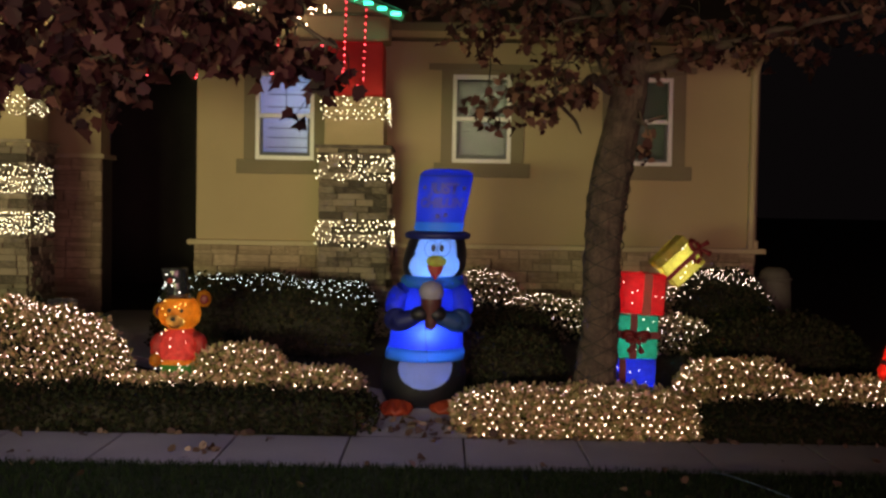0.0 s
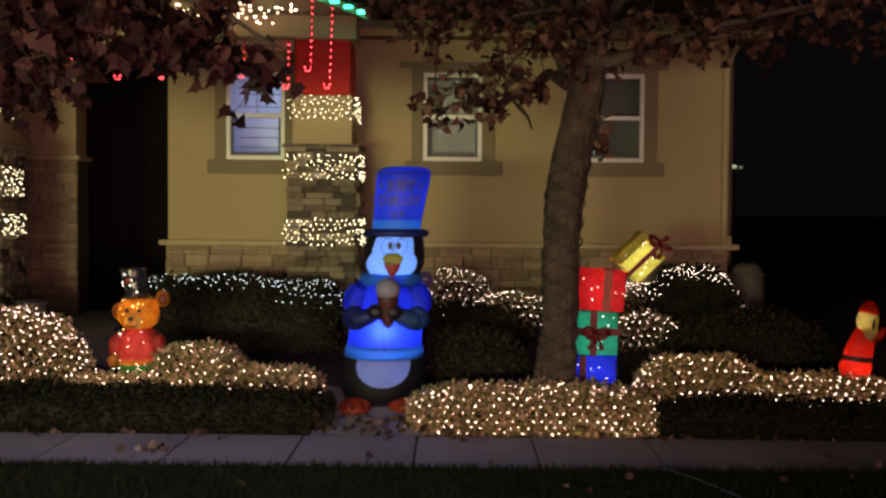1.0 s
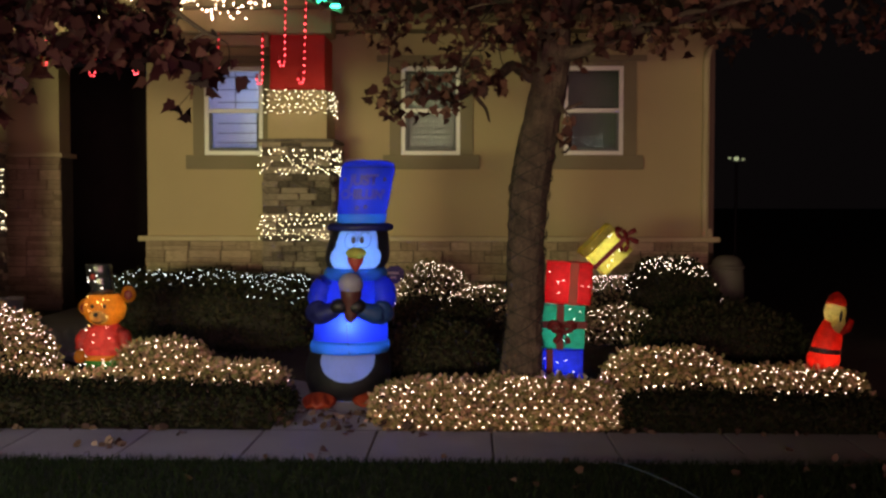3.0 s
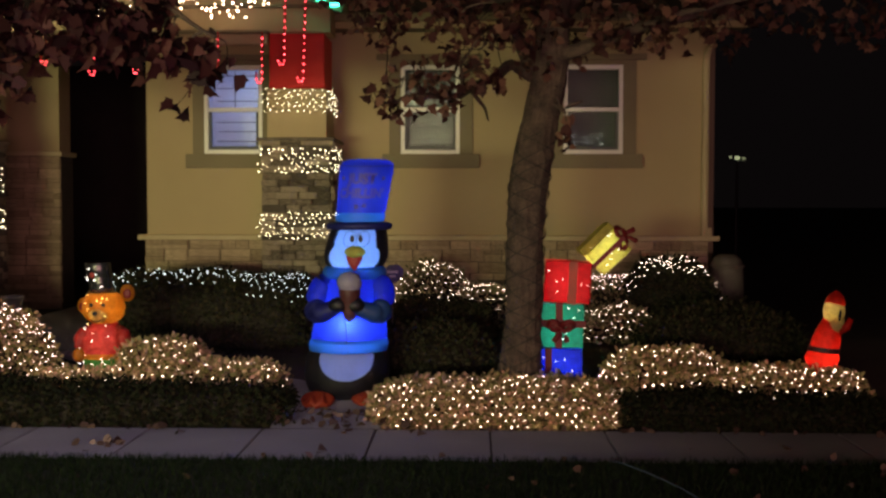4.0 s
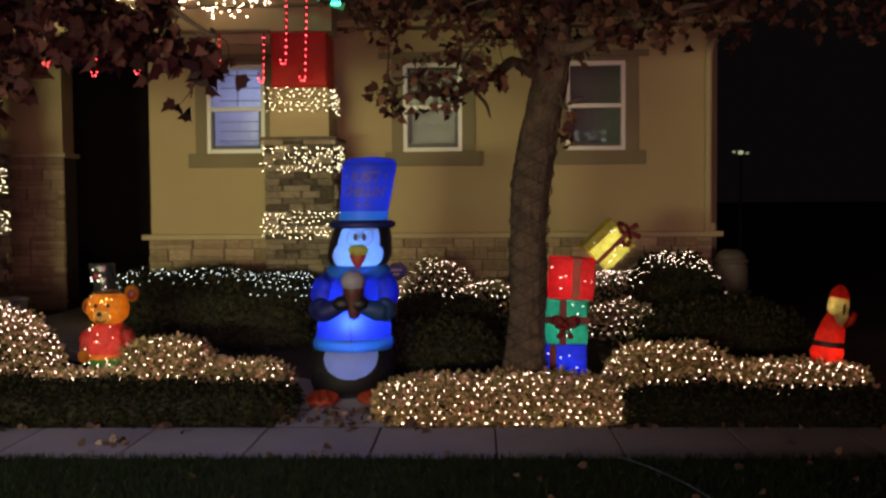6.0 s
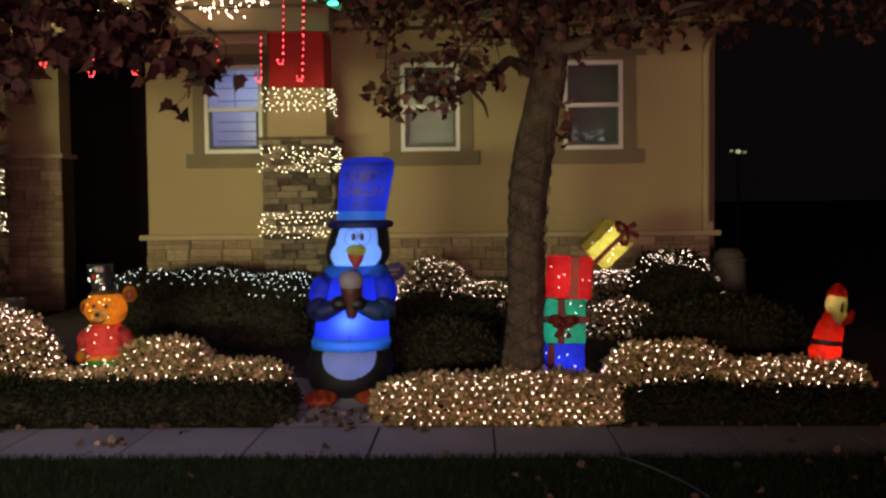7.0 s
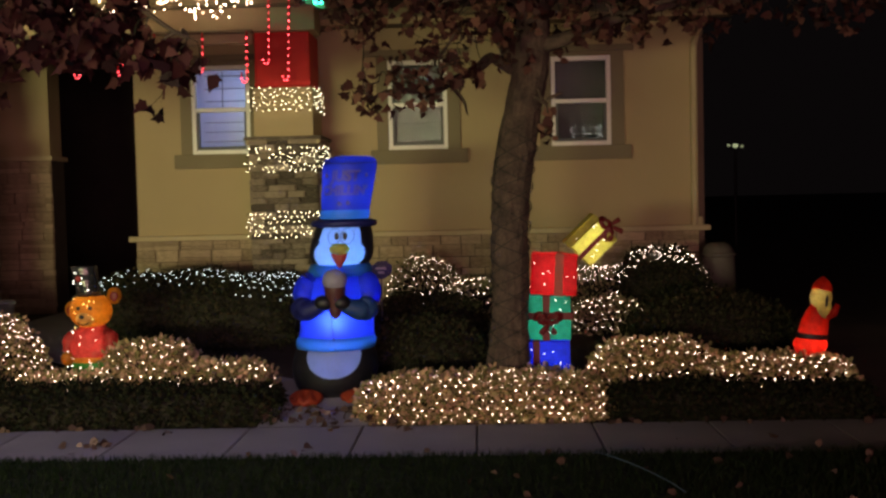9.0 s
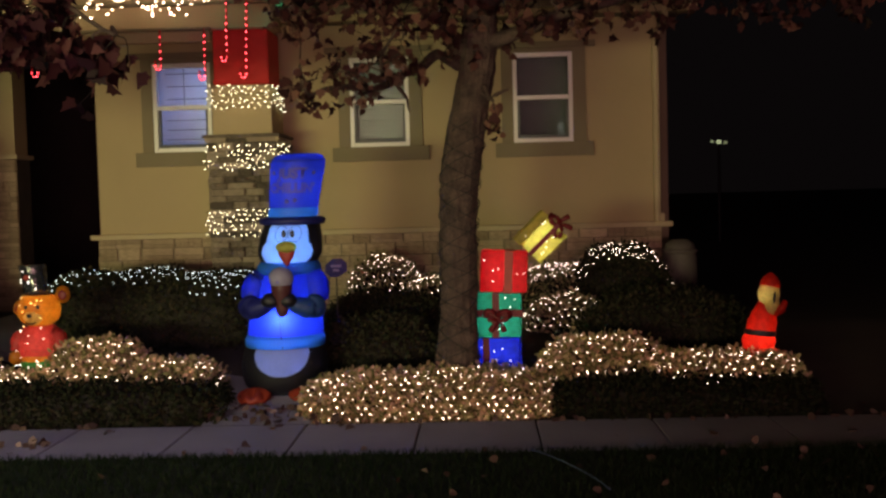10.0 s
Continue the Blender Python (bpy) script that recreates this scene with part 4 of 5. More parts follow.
# ---- lighted bear ----
BX, BY, BZ = -2.72, 10.42, 0.32
bear = thing("lighted_bear", (BX, BY, BZ), "glowing plastic bear in red shirt and black top hat", "decoration")
AMBER = fabric("amber plastic", (0.75, 0.27, 0.02), 0.55, 0.3, None, 18, 0.6)
AMBER2 = fabric("pale amber plastic", (0.92, 0.66, 0.3), 0.85, 0.3, None, 18, 0.6)
SHIRT = fabric("red plastic shirt", (0.7, 0.06, 0.05), 0.5, 0.3, None, 18, 0.6)
GREENP = fabric("green plastic", (0.06, 0.3, 0.05), 0.5, 0.3, None, 18, 0.6)
SMOKE, st, sp, so = nodes_of("smoky clear plastic")
sp.inputs["Base Color"].default_value, sp.inputs["Transmission Weight"].default_value, sp.inputs["Roughness"].default_value = (0.03, 0.032, 0.04, 1), 0.45, 0.2
zero = lambda z: 0.0
def ribbed(bm, depth=0.012):
    """Facets of moulded clear plastic."""
    for v in bm.verts:
        k = noise.noise(v.co * 16)
        v.co += Vector((v.co.x, v.co.y, 0)).normalized() * depth * k
    return bm


part("base", ribbed(lathe([(0.0, 0.16), (0.04, 0.175), (0.1, 0.18), (0.155, 0.18)], lambda z: 0.02, depth=0.8, sides=60)), GREENP, bear, "green lower body", True)
part("waistband", ribbed(lathe([(0.155, 0.19), (0.18, 0.205), (0.21, 0.205)], lambda z: 0.03, depth=0.8, sides=60)), AMBER, bear, "orange band", True)
part("shirt", ribbed(lathe([(0.21, 0.22), (0.28, 0.235), (0.36, 0.225), (0.44, 0.18), (0.51, 0.12)], lambda z: 0.04, depth=0.8, sides=60), 0.022), SHIRT, bear, "red shirt", True)
for sx in (-1, 1):
    part("sleeve", ribbed(tube(bend([(0.05 + sx * 0.13, -0.02, 0.46), (0.05 + sx * 0.2, -0.05, 0.38), (0.05 + sx * 0.225, -0.1, 0.26)], 5), [0.04, 0.055, 0.065, 0.07, 0.072, 0.074, 0.074, 0.07, 0.065, 0.06, 0.05], 16)), SHIRT, bear, "red sleeve", True)
    part("paw", plump((0.05 + sx * 0.22, -0.12, 0.2), (0.06, 0.06, 0.07)), AMBER, bear, "amber paw", True)
    e = part("ear", ribbed(plump((0.05 + sx * 0.215 + 0.01, 0.02, 0.74 + 0.065 * sx), (0.075, 0.045, 0.085)), 0.006), AMBER, bear, "amber ear", True)
    part("inner_ear", plump((0.05 + sx * 0.22 + 0.015, -0.028, 0.735 + 0.065 * sx), (0.042, 0.015, 0.05)), RIBBON, e, smooth=True)
    part("eye", plump((0.04 + sx * 0.06, -0.9 * math.sqrt(0.2 ** 2 - 0.06 ** 2) - 0.008, 0.7), (0.02, 0.012, 0.021)), EYE_BLACK, bear, smooth=True)
none, skull = lathe([(0.48, 0.03), (0.505, 0.11), (0.57, 0.185), (0.65, 0.208), (0.73, 0.195), (0.8, 0.14), (0.845, 0.03)], lambda z: 0.04, lambda a, z: None if ((a + 0.02) / 0.4) ** 2 + ((z - 0.595) / 0.062) ** 2 < 1 else 1, sides=90, depth=0.9)
none.free()
part("head", ribbed(skull, 0.008), AMBER, bear, "amber head with small bulbs", True)
part("muzzle", plump((0.035, -0.145, 0.595), (0.095, 0.07, 0.072)), AMBER2, bear, "pale muzzle", True)
part("nose", plump((0.028, -0.222, 0.62), (0.026, 0.014, 0.022)), EYE_BLACK, bear, smooth=True)
part("mouth", tube([(0.035 + 0.055 * math.sin(a), -0.218 + 0.02 * abs(math.sin(a)), 0.57 - 0.03 * math.cos(a)) for a in np.linspace(-1.3, 1.3, 9)], 0.007, 6), EYE_BLACK, bear)
hat = part("top_hat", ribbed(lathe([(0.81, 0.15), (0.815, 0.155), (0.83, 0.12), (0.88, 0.112), (0.98, 0.12), (1.08, 0.128), (1.11, 0.12), (1.115, 0.01)], lambda z: 0.03 - 0.16 * (z - 0.81), depth=0.95), 0.006), SMOKE, bear, "smoky black top hat", True)
part("hat_button", plump((-0.03, -0.125, 0.99), (0.026, 0.012, 0.03)), MOUTH, hat, "red button", True)
rg = random.Random(9)
bulbs(hat, [(0.0 + rg.uniform(-0.08, 0.08), -0.13, rg.uniform(0.86, 1.08)) for _ in range(6)], TINY_WHITE, 0.007)
for _ in range(34):
    a, z = rg.uniform(-1.2, 1.2), rg.uniform(0.05, 0.8)
    r = 0.235 if z < 0.4 else 0.18 if z < 0.54 else 0.2
    bulbs(bear, [(0.04 + r * math.sin(a), -0.86 * r * math.cos(a) - 0.02, z)], TINY_WHITE if z < 0.5 else AMBERBULB, 0.006)
lamp("bear_lamp", "POINT", (BX + 0.04, BY, BZ + 0.32), 1.7, (1, 0.75, 0.6), 0.02)
lamp("bear_lamp", "POINT", (BX + 0.04, BY, BZ + 0.66), 1.6, (1, 0.8, 0.55), 0.02)

# ---- lighted figure at the hedge's end ----
CREAM = fabric("cream plastic", (0.72, 0.62, 0.25), 0.55, 0.35, None, 18, 0.6)
FIG_RED = fabric("bright red plastic", (0.75, 0.025, 0.012), 0.55, 0.35, None, 18, 0.6)


def figure():
    """One plain mesh: red hat, cream head, red coat with a dark belt, on a stake."""
    me = bpy.data.meshes.new("lighted_figure")
    bm = bmesh.new()
    pieces = [
        (lathe([(0.0, 0.07), (0.03, 0.1), (0.1, 0.16), (0.17, 0.195), (0.23, 0.175)], lambda z: -0.05 + 0.1 * z, depth=0.7, sides=32), 0),
        (lathe([(0.23, 0.178), (0.25, 0.186), (0.28, 0.18)], lambda z: -0.05 + 0.1 * z, depth=0.7, sides=32), 2),
        (lathe([(0.28, 0.172), (0.38, 0.16), (0.48, 0.125), (0.56, 0.085), (0.58, 0.05)], lambda z: -0.06 + 0.14 * z, depth=0.7, sides=32), 0),
        (plump((0.03, -0.02, 0.63), (0.125, 0.1, 0.13)), 1),
        (plump((0.06, -0.05, 0.53), (0.09, 0.07, 0.11)), 1),
        (lathe([(0.69, 0.112), (0.72, 0.115), (0.77, 0.09), (0.81, 0.045), (0.83, 0.005)], lambda z: 0.04, depth=0.9, sides=24), 0),
        (tube([(0.1, -0.06, 0.46), (0.17, -0.1, 0.5), (0.2, -0.1, 0.58)], [0.05, 0.045, 0.03], 10), 0),
        (plump((0.065, -0.115, 0.6), (0.018, 0.01, 0.06)), 2),
        (tube([(-0.05, 0.05, -0.38), (-0.05, 0.05, 0.3)], 0.012, 6), 2),
    ]
    for b, k in pieces:
        for f in b.faces:
            f.material_index = k
        tmp = bpy.data.meshes.new("tmp")
        b.to_mesh(tmp)
        b.free()
        bm.from_mesh(tmp)
        bpy.data.meshes.remove(tmp)
    bm.to_mesh(me)
    bm.free()
    me.shade_smooth()
    for m in (FIG_RED, CREAM, BLACK):
        me.materials.append(m)
    ob = new("lighted_figure", me)
    ob.matrix_basis = pose(4.36, 10.15, 0.38, 0, 6, 0) @ Matrix.Diagonal((0.82, 0.9, 1, 1))
    return tagged(ob, "small glowing red and cream plastic holiday figure on stake", "decoration")


figure()
lamp("figure_lamp", "POINT", (4.37, 10.15, 0.58), 1.6, (1, 0.7, 0.5), 0.02)
lamp("figure_lamp", "POINT", (4.44, 10.14, 0.98), 1.2, (1, 0.85, 0.6), 0.02)

# ---- small garden things ----
sign = thing("yard_sign", (0.1, 11.9, 0.33), "small dark blue yard sign on a thin stake", "sign")
SIGN_BLUE = mat("dark blue enamel", (0.012, 0.02, 0.10), (0.02, 0.03, 0.14), 0.4)
SIGN_PALE = mat("pale sign print", (0.4, 0.42, 0.5), (0.45, 0.47, 0.55), 0.5)
bm = bmesh.new()
bmesh.ops.create_cone(bm, cap_ends=True, segments=8, radius1=0.135, radius2=0.135, depth=0.012, matrix=pose(0, 0, 0.9, 90, 0, 0) @ pose(0, 0, 0, 0, 0, 22.5) @ Matrix.Diagonal((1, 0.8, 1, 1)))
part("plate", bm, SIGN_BLUE, sign)
part("print_bar", box(-0.06, 0.06, -0.0095, -0.0065, 0.905, 0.935), SIGN_PALE, sign)
part("print_bar", box(-0.035, 0.035, -0.0095, -0.0065, 0.86, 0.885), SIGN_PALE, sign)
part("stake", tube([(0, 0.012, -0.05), (0, 0.012, 0.95)], 0.008, 6), GREY_PLASTIC, sign)
barrel = thing("utility_barrel", (4.3, 13.75, 0.42), "weathered grey rounded barrel by the house corner", "barrel")
part("body", lathe([(0, 0.19), (0.2, 0.215), (0.5, 0.22), (0.74, 0.21), (0.78, 0.2)], zero, depth=1, sides=32), GREY_PLASTIC, barrel, smooth=True)
part("rim", lathe([(0.78, 0.2), (0.79, 0.225), (0.82, 0.225), (0.83, 0.2)], zero, depth=1, sides=32), GREY_PLASTIC, barrel, smooth=True)
part("lid", lathe([(0.83, 0.2), (0.9, 0.17), (0.95, 0.1), (0.96, 0.01)], zero, depth=1, sides=32), GREY_PLASTIC, barrel, smooth=True)
pot = thing("planter_pot", (-4.75, 12.9, 0.46), "pale grey glazed planter pot beside the path", "planter")
PALE_POT = mat("pale glazed pot", (0.4, 0.4, 0.42), (0.5, 0.5, 0.52), 0.5, 6, 40, 0.1)
part("pot_body", lathe([(0, 0.11), (0.1, 0.13), (0.3, 0.155), (0.36, 0.16)], zero, depth=1, sides=32), PALE_POT, pot, smooth=True)
part("pot_rim", lathe([(0.36, 0.16), (0.365, 0.175), (0.4, 0.175), (0.405, 0.14), (0.36, 0.13)], zero, depth=1, sides=32), PALE_POT, pot, smooth=True)
far = thing("far_street_lamp", (8.96, 32, 0.4), "distant street lamp glowing faintly in the dark", "street lamp")
# pole and arm are added, coloured black to stay hidden at night
part("pole", tube([(0, 0, 0), (0, 0, 2.95)], [0.06, 0.04], 8), EYE_BLACK, far)
for k, (dx, dz, r) in enumerate(((0, 0, 0.07), (0.2, -0.02, 0.05), (-0.2, 0.02, 0.04))):
    part("lamp_head", ball(r, (dx, 0, 3.03 + dz), (1.2, 1, 0.9), 10, 8), FAR_LAMP, far)
part("arm", tube([(-0.22, 0, 2.95), (0.22, 0, 2.95)], 0.02, 6), EYE_BLACK, far)

# ---- trees ----


def bark_bm(points, radii, seed, sides=72):
    """A trunk of uneven girth with long furrows in its bark."""
    bm = bmesh.new()
    line = bend(points, 12)
    fine = []
    for a, b in zip(line, line[1:]):
        k = max(1, round((b - a).length / 0.022))
        fine += [a.lerp(b, i / k) for i in range(k)]
    rad = np.interp([p.z for p in fine], [Vector(p).z for p in points], radii)
    rings = []
    for p, r in zip(fine, rad):
        ring = []
        for k in range(sides):
            w = 2 * math.pi * k / sides
            c, d = math.cos(w), math.sin(w)
            lump = 0.1 * noise.noise((c * 1.2 + seed, d * 1.2, p.z * 1.6)) + 0.06 * noise.noise((c * 2.5, d * 2.5 + seed, p.z * 5))
            furrow = 0.034 * abs(noise.noise((c * 7, d * 7, p.z * 2.6 + seed))) + 0.016 * noise.noise((c * 14, d * 14, p.z * 8))
            rr = float(r) * (1 + lump) + furrow
            ring.append(bm.verts.new((p.x + rr * c, p.y + rr * d, p.z)))
        rings.append(ring)
    for a, b in zip(rings, rings[1:]):
        for k in range(sides):
            bm.faces.new((a[k], a[(k + 1) % sides], b[(k + 1) % sides], b[k]))
    bm.faces.new(rings[0][::-1]), bm.faces.new(rings[-1])
    return bm


def tree(name, loc, label, trunk, radii, limbs, clumps, seed, leaf, foliage):
    """Trunk, limbs, twigs and clumps of lobed leaves, all local to loc."""
    t = thing(name, loc, label, "tree")
    o = Vector(loc)
    part("trunk", bark_bm([Vector(p) - o for p in trunk], radii, seed), BARK, t, smooth=True)
    joints = []
    for pts, r0, r1 in limbs:
        line = bend([Vector(p) for p in pts], 6)
        for i, p in enumerate(line):
            p += 0.05 * noise.noise_vector(p * 2.3 + Vector((seed, 0, 0))) * (i > 0)
        joints += line[2:]
        part("limb", tube([p - o for p in line], list(np.linspace(r0, r1, len(line))), 9, rough=0.4, seed=seed), BARK, t, smooth=True)
    r = np.random.default_rng(seed)
    tw = bmesh.new()
    pts, ways, sizes = [], [], []
    for (cx, cy, cz), (sx, sy, sz), n, droop in clumps:
        for k in (-0.8, 0.1, 0.9):
            c = Vector((cx + k * sx, cy + r.normal() * sy * 0.5, cz + 0.1 + r.normal() * sz * 0.4))
            near = sorted(joints, key=lambda q: (q - c).length)[0]
            line = bend([near, (near + c) / 2 + Vector((r.normal() * 0.06, r.normal() * 0.06, 0.05 + r.normal() * 0.05)), c], 5)
            for p in line[1:]:
                p += 0.03 * noise.noise_vector(p * 5)
            joints += line[2:]
            part("branch", tube([p - o for p in line], list(np.linspace(0.016, 0.006, len(line))), 5), BARK, t, smooth=True)
        for k in range(max(1, n // 7)):
            c = Vector((cx + r.normal() * sx, cy + r.normal() * sy, cz + r.normal() * sz))
            near = sorted(joints, key=lambda q: (q - c).length)[0]
            if (c - near).length > 0.34:
                c = near + (c - near).normalized() * 0.34
            mid = (near + c) / 2 + Vector((r.normal() * 0.03, r.normal() * 0.03, 0.03 + r.normal() * 0.03))
            line = bend([near, mid, c, c + Vector((r.normal() * 0.12, r.normal() * 0.12, -droop * 0.18))], 4)
            tube([p - o for p in line], list(np.linspace(0.006, 0.002, len(line))), 4, bm=tw)
            for _ in range(7):
                q = line[int(r.integers(len(line) // 2, len(line)))] + Vector(r.normal(0, 0.035, 3))
                pts.append(q - o), ways.append((r.normal() * 0.7, r.normal() * 0.7, -droop + r.normal() * 0.5)), sizes.append(r.uniform(*leaf))
    tagged(part("twig_spray", tw, DARK_TWIG, t), kind="stuff")
    leaves("crown", np.array(pts), np.array(ways), np.array(sizes), LOBED, foliage, t, seed + 3, 0.95)
    return t


main_limbs = [
    ([(1.62, 10.45, 3.2), (1.35, 10.2, 3.35), (0.95, 9.7, 3.05), (0.55, 9.1, 2.95), (0.3, 8.8, 2.85)], 0.06, 0.012),
    ([(1.62, 10.45, 3.3), (1.35, 10.1, 3.75), (0.9, 9.6, 4.1), (0.2, 9.2, 4.4)], 0.08, 0.02),
    ([(1.68, 10.45, 3.3), (2.0, 10.3, 3.5), (2.7, 10.1, 3.7), (3.7, 10.0, 3.95), (4.8, 9.8, 4.1)], 0.085, 0.02),
    ([(1.7, 10.5, 3.5), (2.1, 10.6, 4.2), (2.8, 10.6, 4.9)], 0.08, 0.03),
    ([(1.7, 10.5, 3.6), (1.5, 10.7, 4.3), (1.0, 11.0, 5.0)], 0.07, 0.03),
    ([(2.2, 10.3, 3.55), (2.9, 9.6, 3.75), (3.8, 9.3, 3.9)], 0.05, 0.012),
    ([(1.0, 9.7, 3.06), (1.1, 9.5, 2.9), (1.15, 9.3, 2.75)], 0.02, 0.006),
    ([(1.74, 10.25, 3.0), (1.85, 10.18, 2.93), (1.89, 10.15, 2.82)], 0.022, 0.01),
]
main_clumps = [
    ((0.28, 8.8, 2.92), (0.13, 0.2, 0.1), 40, 0.7),
    ((0.62, 9.1, 3.05), (0.22, 0.25, 0.13), 75, 0.6),
    ((1.05, 9.5, 3.2), (0.2, 0.25, 0.17), 60, 0.6),
    ((0.75, 9.4, 3.62), (0.5, 0.35, 0.16), 130, 0.5),
    ((0.1, 9.2, 3.75), (0.3, 0.3, 0.12), 50, 0.5),
    ((1.35, 9.9, 3.75), (0.35, 0.35, 0.25), 160, 0.5),
    ((0.35, 9.5, 3.85), (0.5, 0.3, 0.14), 150, 0.5),
    ((1.88, 10.15, 2.83), (0.03, 0.03, 0.05), 14, 0.8),
]
right_clumps = [
    ((2.2, 9.9, 3.85), (0.5, 0.35, 0.2), 210, 0.5),
    ((2.5, 10.0, 3.68), (0.6, 0.3, 0.12), 130, 0.5),
    ((3.4, 9.9, 3.7), (0.5, 0.3, 0.12), 110, 0.5),
    ((3.0, 9.8, 3.85), (0.5, 0.4, 0.18), 170, 0.5),
    ((3.9, 9.6, 3.75), (0.5, 0.4, 0.15), 150, 0.5),
    ((4.8, 9.5, 3.7), (0.5, 0.4, 0.2), 240, 0.5),
    ((2.0, 10.3, 4.6), (1.4, 0.7, 0.4), 500, 0.4),
    ((4.6, 9.8, 4.3), (0.9, 0.6, 0.25), 300, 0.4),
]
TRUNK = [(1.46, 10.37, 0.1), (1.48, 10.37, 0.46), (1.5, 10.37, 0.91), (1.53, 10.37, 1.8), (1.553, 10.37, 2.2), (1.675, 10.37, 2.9), (1.745, 10.37, 3.25), (1.775, 10.39, 3.7), (1.8, 10.4, 4.4), (1.82, 10.4, 5.2)]
GIRTH = [0.25, 0.195, 0.162, 0.172, 0.182, 0.168, 0.16, 0.15, 0.12, 0.07]
tree("tree", (1.5, 10.4, 0.15), "street maple with grey-brown trunk and withered autumn leaves", TRUNK, GIRTH, main_limbs, main_clumps + [(c, d, int(n * 0.75), k) for c, d, n, k in right_clumps], 3, (0.06, 0.115), MAPLE_LEAF)
left_limbs = [
    ([(-4.3, 7.0, 3.0), (-3.4, 7.4, 3.5), (-2.4, 7.6, 3.7), (-1.4, 7.7, 3.55), (-0.9, 7.7, 3.25)], 0.09, 0.012),
    ([(-3.6, 7.3, 3.4), (-2.8, 8.2, 3.6), (-2.0, 8.5, 3.65)], 0.05, 0.012),
    ([(-4.3, 7.0, 2.9), (-3.6, 7.6, 3.1), (-3.1, 7.8, 2.95)], 0.05, 0.012),
]
left_clumps = [
    ((-2.9, 7.6, 3.4), (0.35, 0.3, 0.2), 230, 0.6),
    ((-2.2, 7.7, 3.45), (0.35, 0.3, 0.17), 210, 0.6),
    ((-1.7, 7.7, 3.35), (0.25, 0.3, 0.15), 190, 0.7),
    ((-1.05, 7.7, 3.1), (0.15, 0.2, 0.14), 50, 0.8),
    ((-2.9, 7.8, 2.95), (0.22, 0.25, 0.16), 80, 0.8),
    ((-2.45, 7.7, 3.05), (0.2, 0.25, 0.1), 50, 0.8),
    ((-3.4, 7.6, 3.2), (0.25, 0.25, 0.25), 150, 0.7),
    ((-2.75, 7.8, 3.9), (0.6, 0.5, 0.2), 150, 0.5),
]
tree("tree", (-4.4, 7.0, 0.0), "leafy maple over the lawn, autumn leaves coloured darker for shade", [(-4.45, 7.0, -0.05), (-4.42, 7.0, 1.0), (-4.38, 7.0, 2.2), (-4.3, 7.0, 3.1), (-4.2, 7.05, 4.4)], [0.2, 0.15, 0.14, 0.13, 0.08], left_limbs, [(c, d, int(n * 1.15), k) for c, d, n, k in left_clumps], 21, (0.09, 0.165), SHADED_MAPLE)
cord = thing("trunk_cord", (1.5, 10.37, 0.2), "unlit dark light cord wound round the tree trunk", "string lights")
heights = [p[2] for p in TRUNK]
for d, turn in [(d, 2.094 * k) for d in (1, -1) for k in range(3)]:
    line = []
    for i in range(215):
        z, a = 0.25 + 0.0115 * i, 0.13 * i + turn + 0.8 * noise.noise((i * 0.035, turn, d))
        r = float(np.interp(z, heights, GIRTH)) * 1.04 + 0.018
        line.append(Vector((float(np.interp(z, heights, [p[0] for p in TRUNK])) - 1.5 + r * math.cos(d * a), r * math.sin(d * a), z - 0.2)))
    part("cord", tube(line, 0.0045, 4), WIRE, cord)
# thin tube for the faint bluish line on the lawn, placed to fit the view
blue_line = thing("lawn_line", (2.1, 8.1, 0.02), "thin pale blue line lying across the lawn", "cord")
LINE_BLUE = mat("pale blue line", (0.05, 0.08, 0.14), (0.07, 0.11, 0.18), 0.5)
part("cord", tube(bend([(-0.02, 0.12, 0.0), (0.06, -0.12, 0.03), (0.22, -0.43, 0.03), (0.37, -0.83, 0.03), (0.45, -1.1, 0.02)], 6), 0.0045, 6), LINE_BLUE, blue_line, smooth=True)

# ---- fallen leaves ----
r = np.random.default_rng(12)


def litter(name, label, pts, size, parent=None):
    pts = np.array(pts)
    n = len(pts)
    ob = leaves(name, pts, np.c_[r.normal(0, 1, (n, 2)), r.normal(0, 0.25, n)], r.uniform(*size, n), LOBED, FALLEN_LEAF, None, n, 0.5)
    return tagged(ob, label, "leaves", kind="stuff")


pts = [(x, 9.37 - 0.09 * abs(r.normal()), 0.02) for x in r.uniform(-4.5, 6, 60)] + [(r.uniform(-4.5, 6), r.uniform(8.3, 9.3), 0.012) for _ in range(16)]
pts += [(r.normal(-2.05, 0.09), r.normal(8.72, 0.05), 0.02) for _ in range(14)] + [(r.uniform(-0.8, 0.25), r.uniform(9.4, 10.0), 0.05) for _ in range(70)]
litter("fallen_leaves", "dry brown leaves scattered along the pavement", pts, (0.05, 0.1))
pts = [(r.uniform(-4.3, 6.5), 8.28 - 1.5 * r.random() ** 1.4, r.uniform(0.015, 0.05)) for _ in range(55)]
litter("fallen_leaves", "pale dry leaves lying in the lawn", pts, (0.045, 0.085))
pts = []
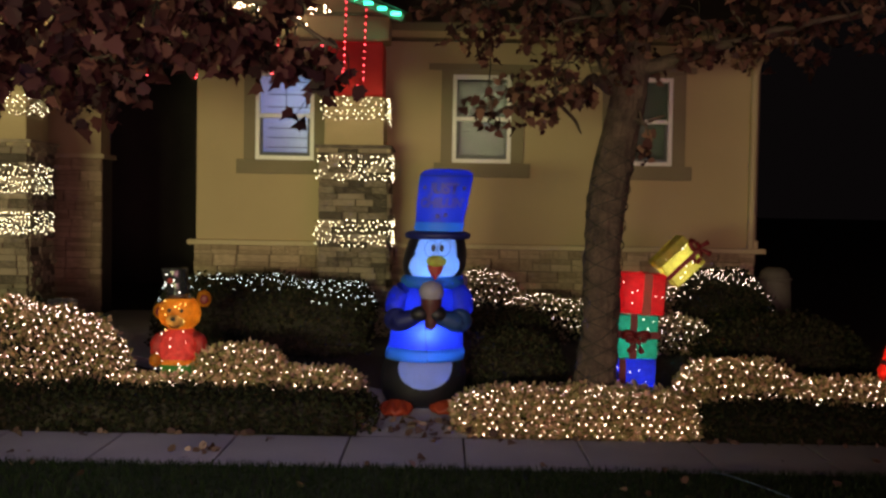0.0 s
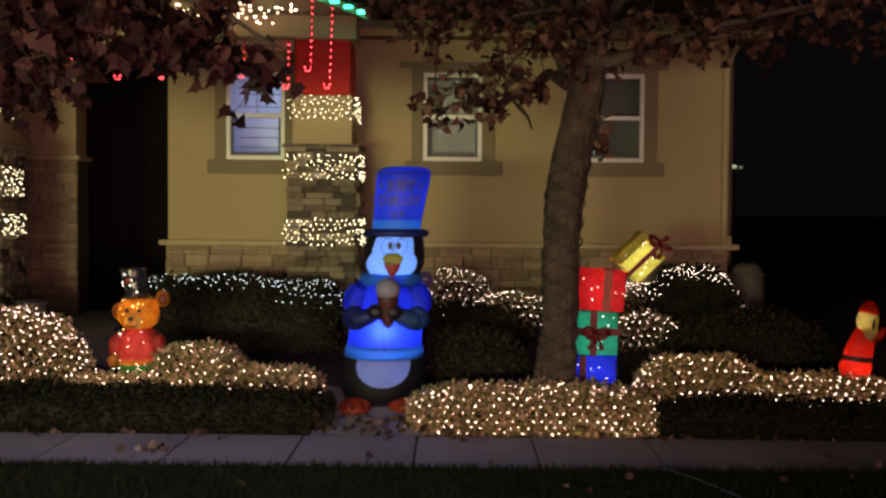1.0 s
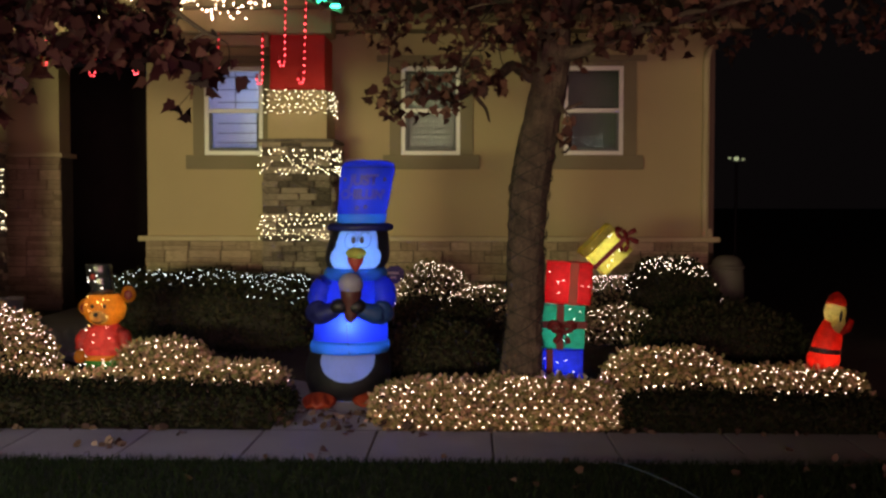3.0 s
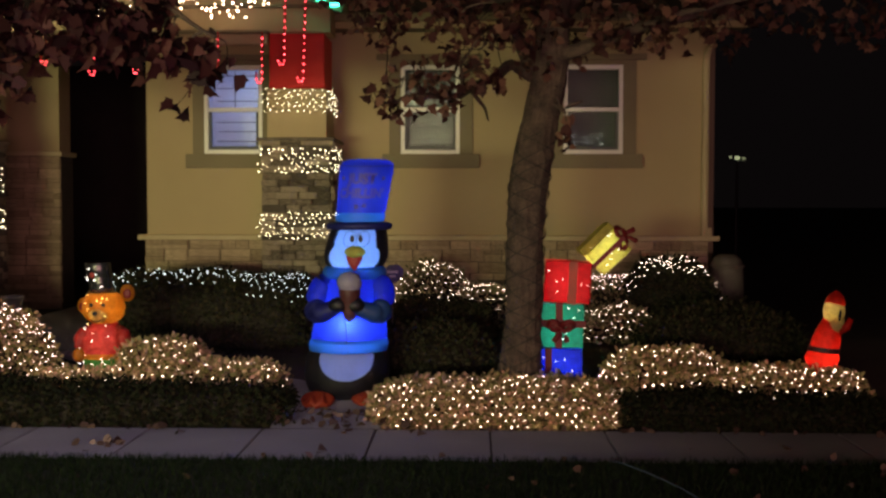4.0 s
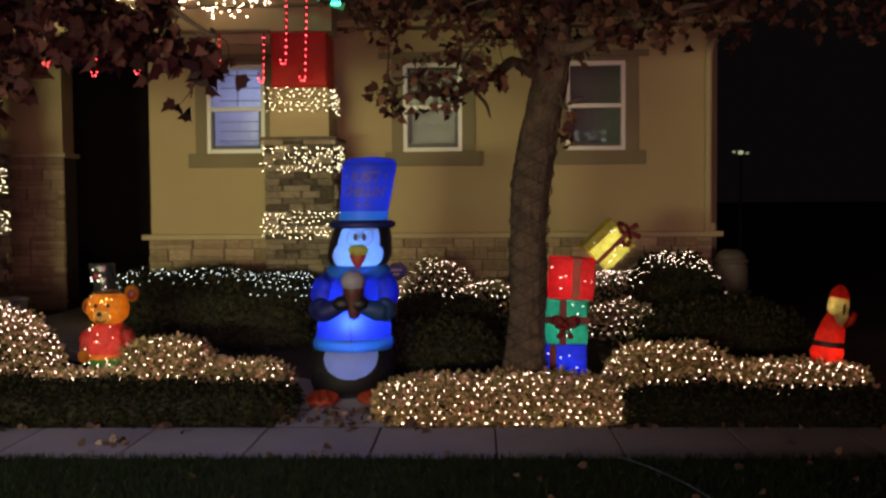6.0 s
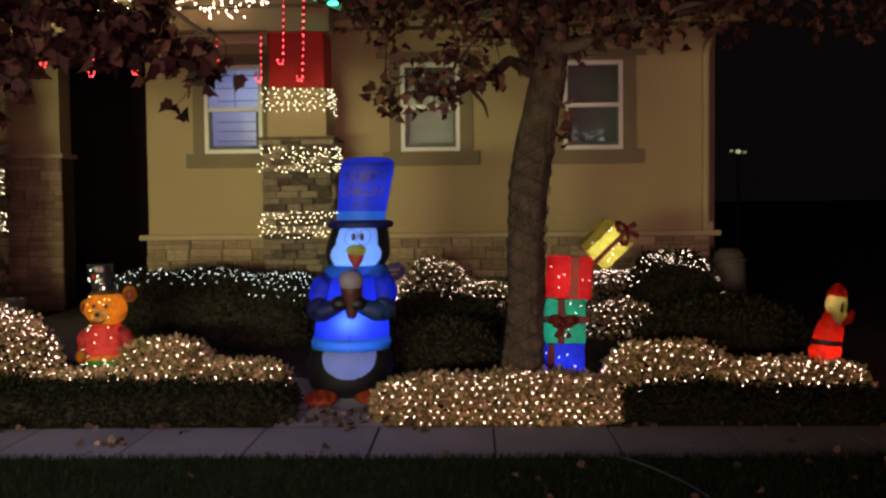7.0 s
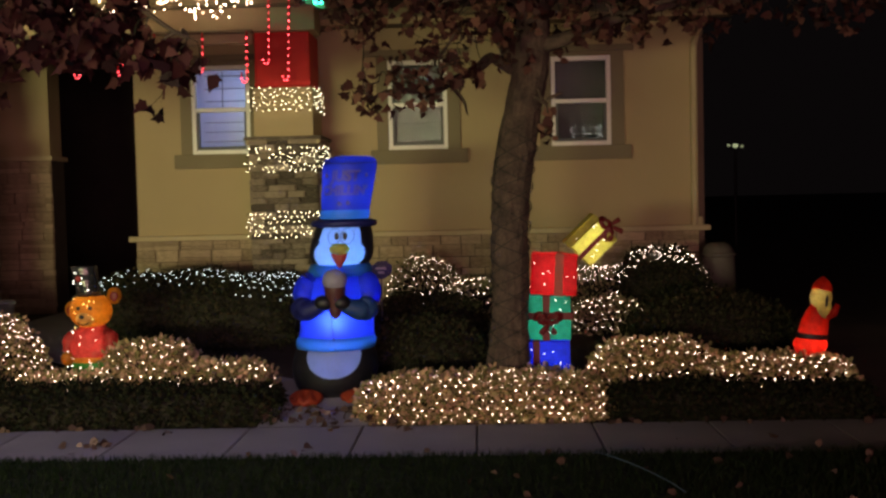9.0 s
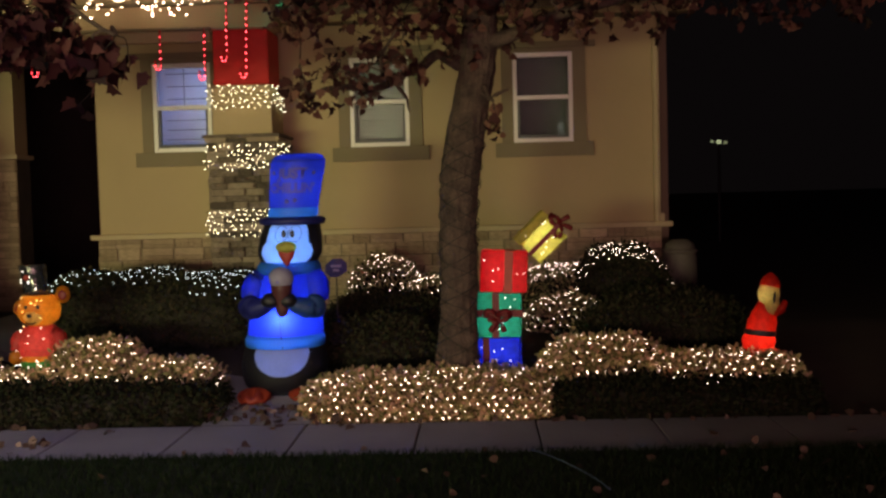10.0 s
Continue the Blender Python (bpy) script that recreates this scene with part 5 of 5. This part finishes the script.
for key, k in (("left_tall", 70), ("left_lit", 60), ("left_low", 40), ("left_mid", 30), ("centre", 130), ("right_lit", 90), ("right_low", 70)):
    for _ in range(k):
        pts.append(shape(*H[key], r.uniform(-0.95, 0.95), r.uniform(0.4, 2.0))[0])
litter("fallen_leaves", "reddish dry leaves caught on the lit hedges", pts, (0.05, 0.09))

# ---- stones of the house base ----
stones(house, HX0 - 0.02, HX1 + 0.02, 0.2, 1.125, (0, -0.032, 0), 0, 91, (0.09, 0.17), (0.15, 0.46), 0.06)

# ---- unseen house added across the street, behind the camera ----
opp = thing("added_house", (4, -16, -0.03), "added stucco house across the street, out of view", "house")
part("wall", box(-7, 7, -6, 0, 0, 3.9), STUCCO, opp)
bm = bmesh.new()
v = [bm.verts.new(p) for p in [(-7.5, 0.5, 3.9), (7.5, 0.5, 3.9), (7.5, -3, 5.6), (-7.5, -3, 5.6), (-7.5, -6.5, 3.9), (7.5, -6.5, 3.9)]]
bm.faces.new((v[0], v[1], v[2], v[3])), bm.faces.new((v[3], v[2], v[5], v[4])), bm.faces.new((v[0], v[3], v[4])), bm.faces.new((v[1], v[5], v[2])), bm.faces.new((v[0], v[4], v[5], v[1]))
part("roof", bm, ROOF, opp)
part("door", box(-0.5, 0.45, 0.0, 0.05, 0.1, 2.15, 0.01), TRIM, opp)
for x in (-4.5, 3.2):
    part("window_frame", box(x, x + 1.5, 0.0, 0.05, 1.0, 2.3, 0.01), WHITE_VINYL, opp)
    part("pane", box(x + 0.08, x + 1.42, 0.051, 0.056, 1.08, 2.22), EYE_BLACK, opp)
rg = random.Random(40)
oe = thing("eave_lights", (4, -15.45, 3.9), "added cool bulbs on the unseen house, for the window's reflections", "string lights")
# added roof bulbs, placed so they mirror low in the right-hand window
op = [(rg.uniform(1.2, 2.7), -y, 0.47 * y + 0.02) for y in (rg.uniform(0.6, 2.4) for _ in range(26))] + [(-6 + 0.6 * i, 0.02, 0.0) for i in range(20)]
part("wire", tube([(-7, 0.02, -0.03), (7, 0.02, -0.03)], 0.03, 4), WIRE, oe)
bulbs(oe, op, COOL, 0.09)
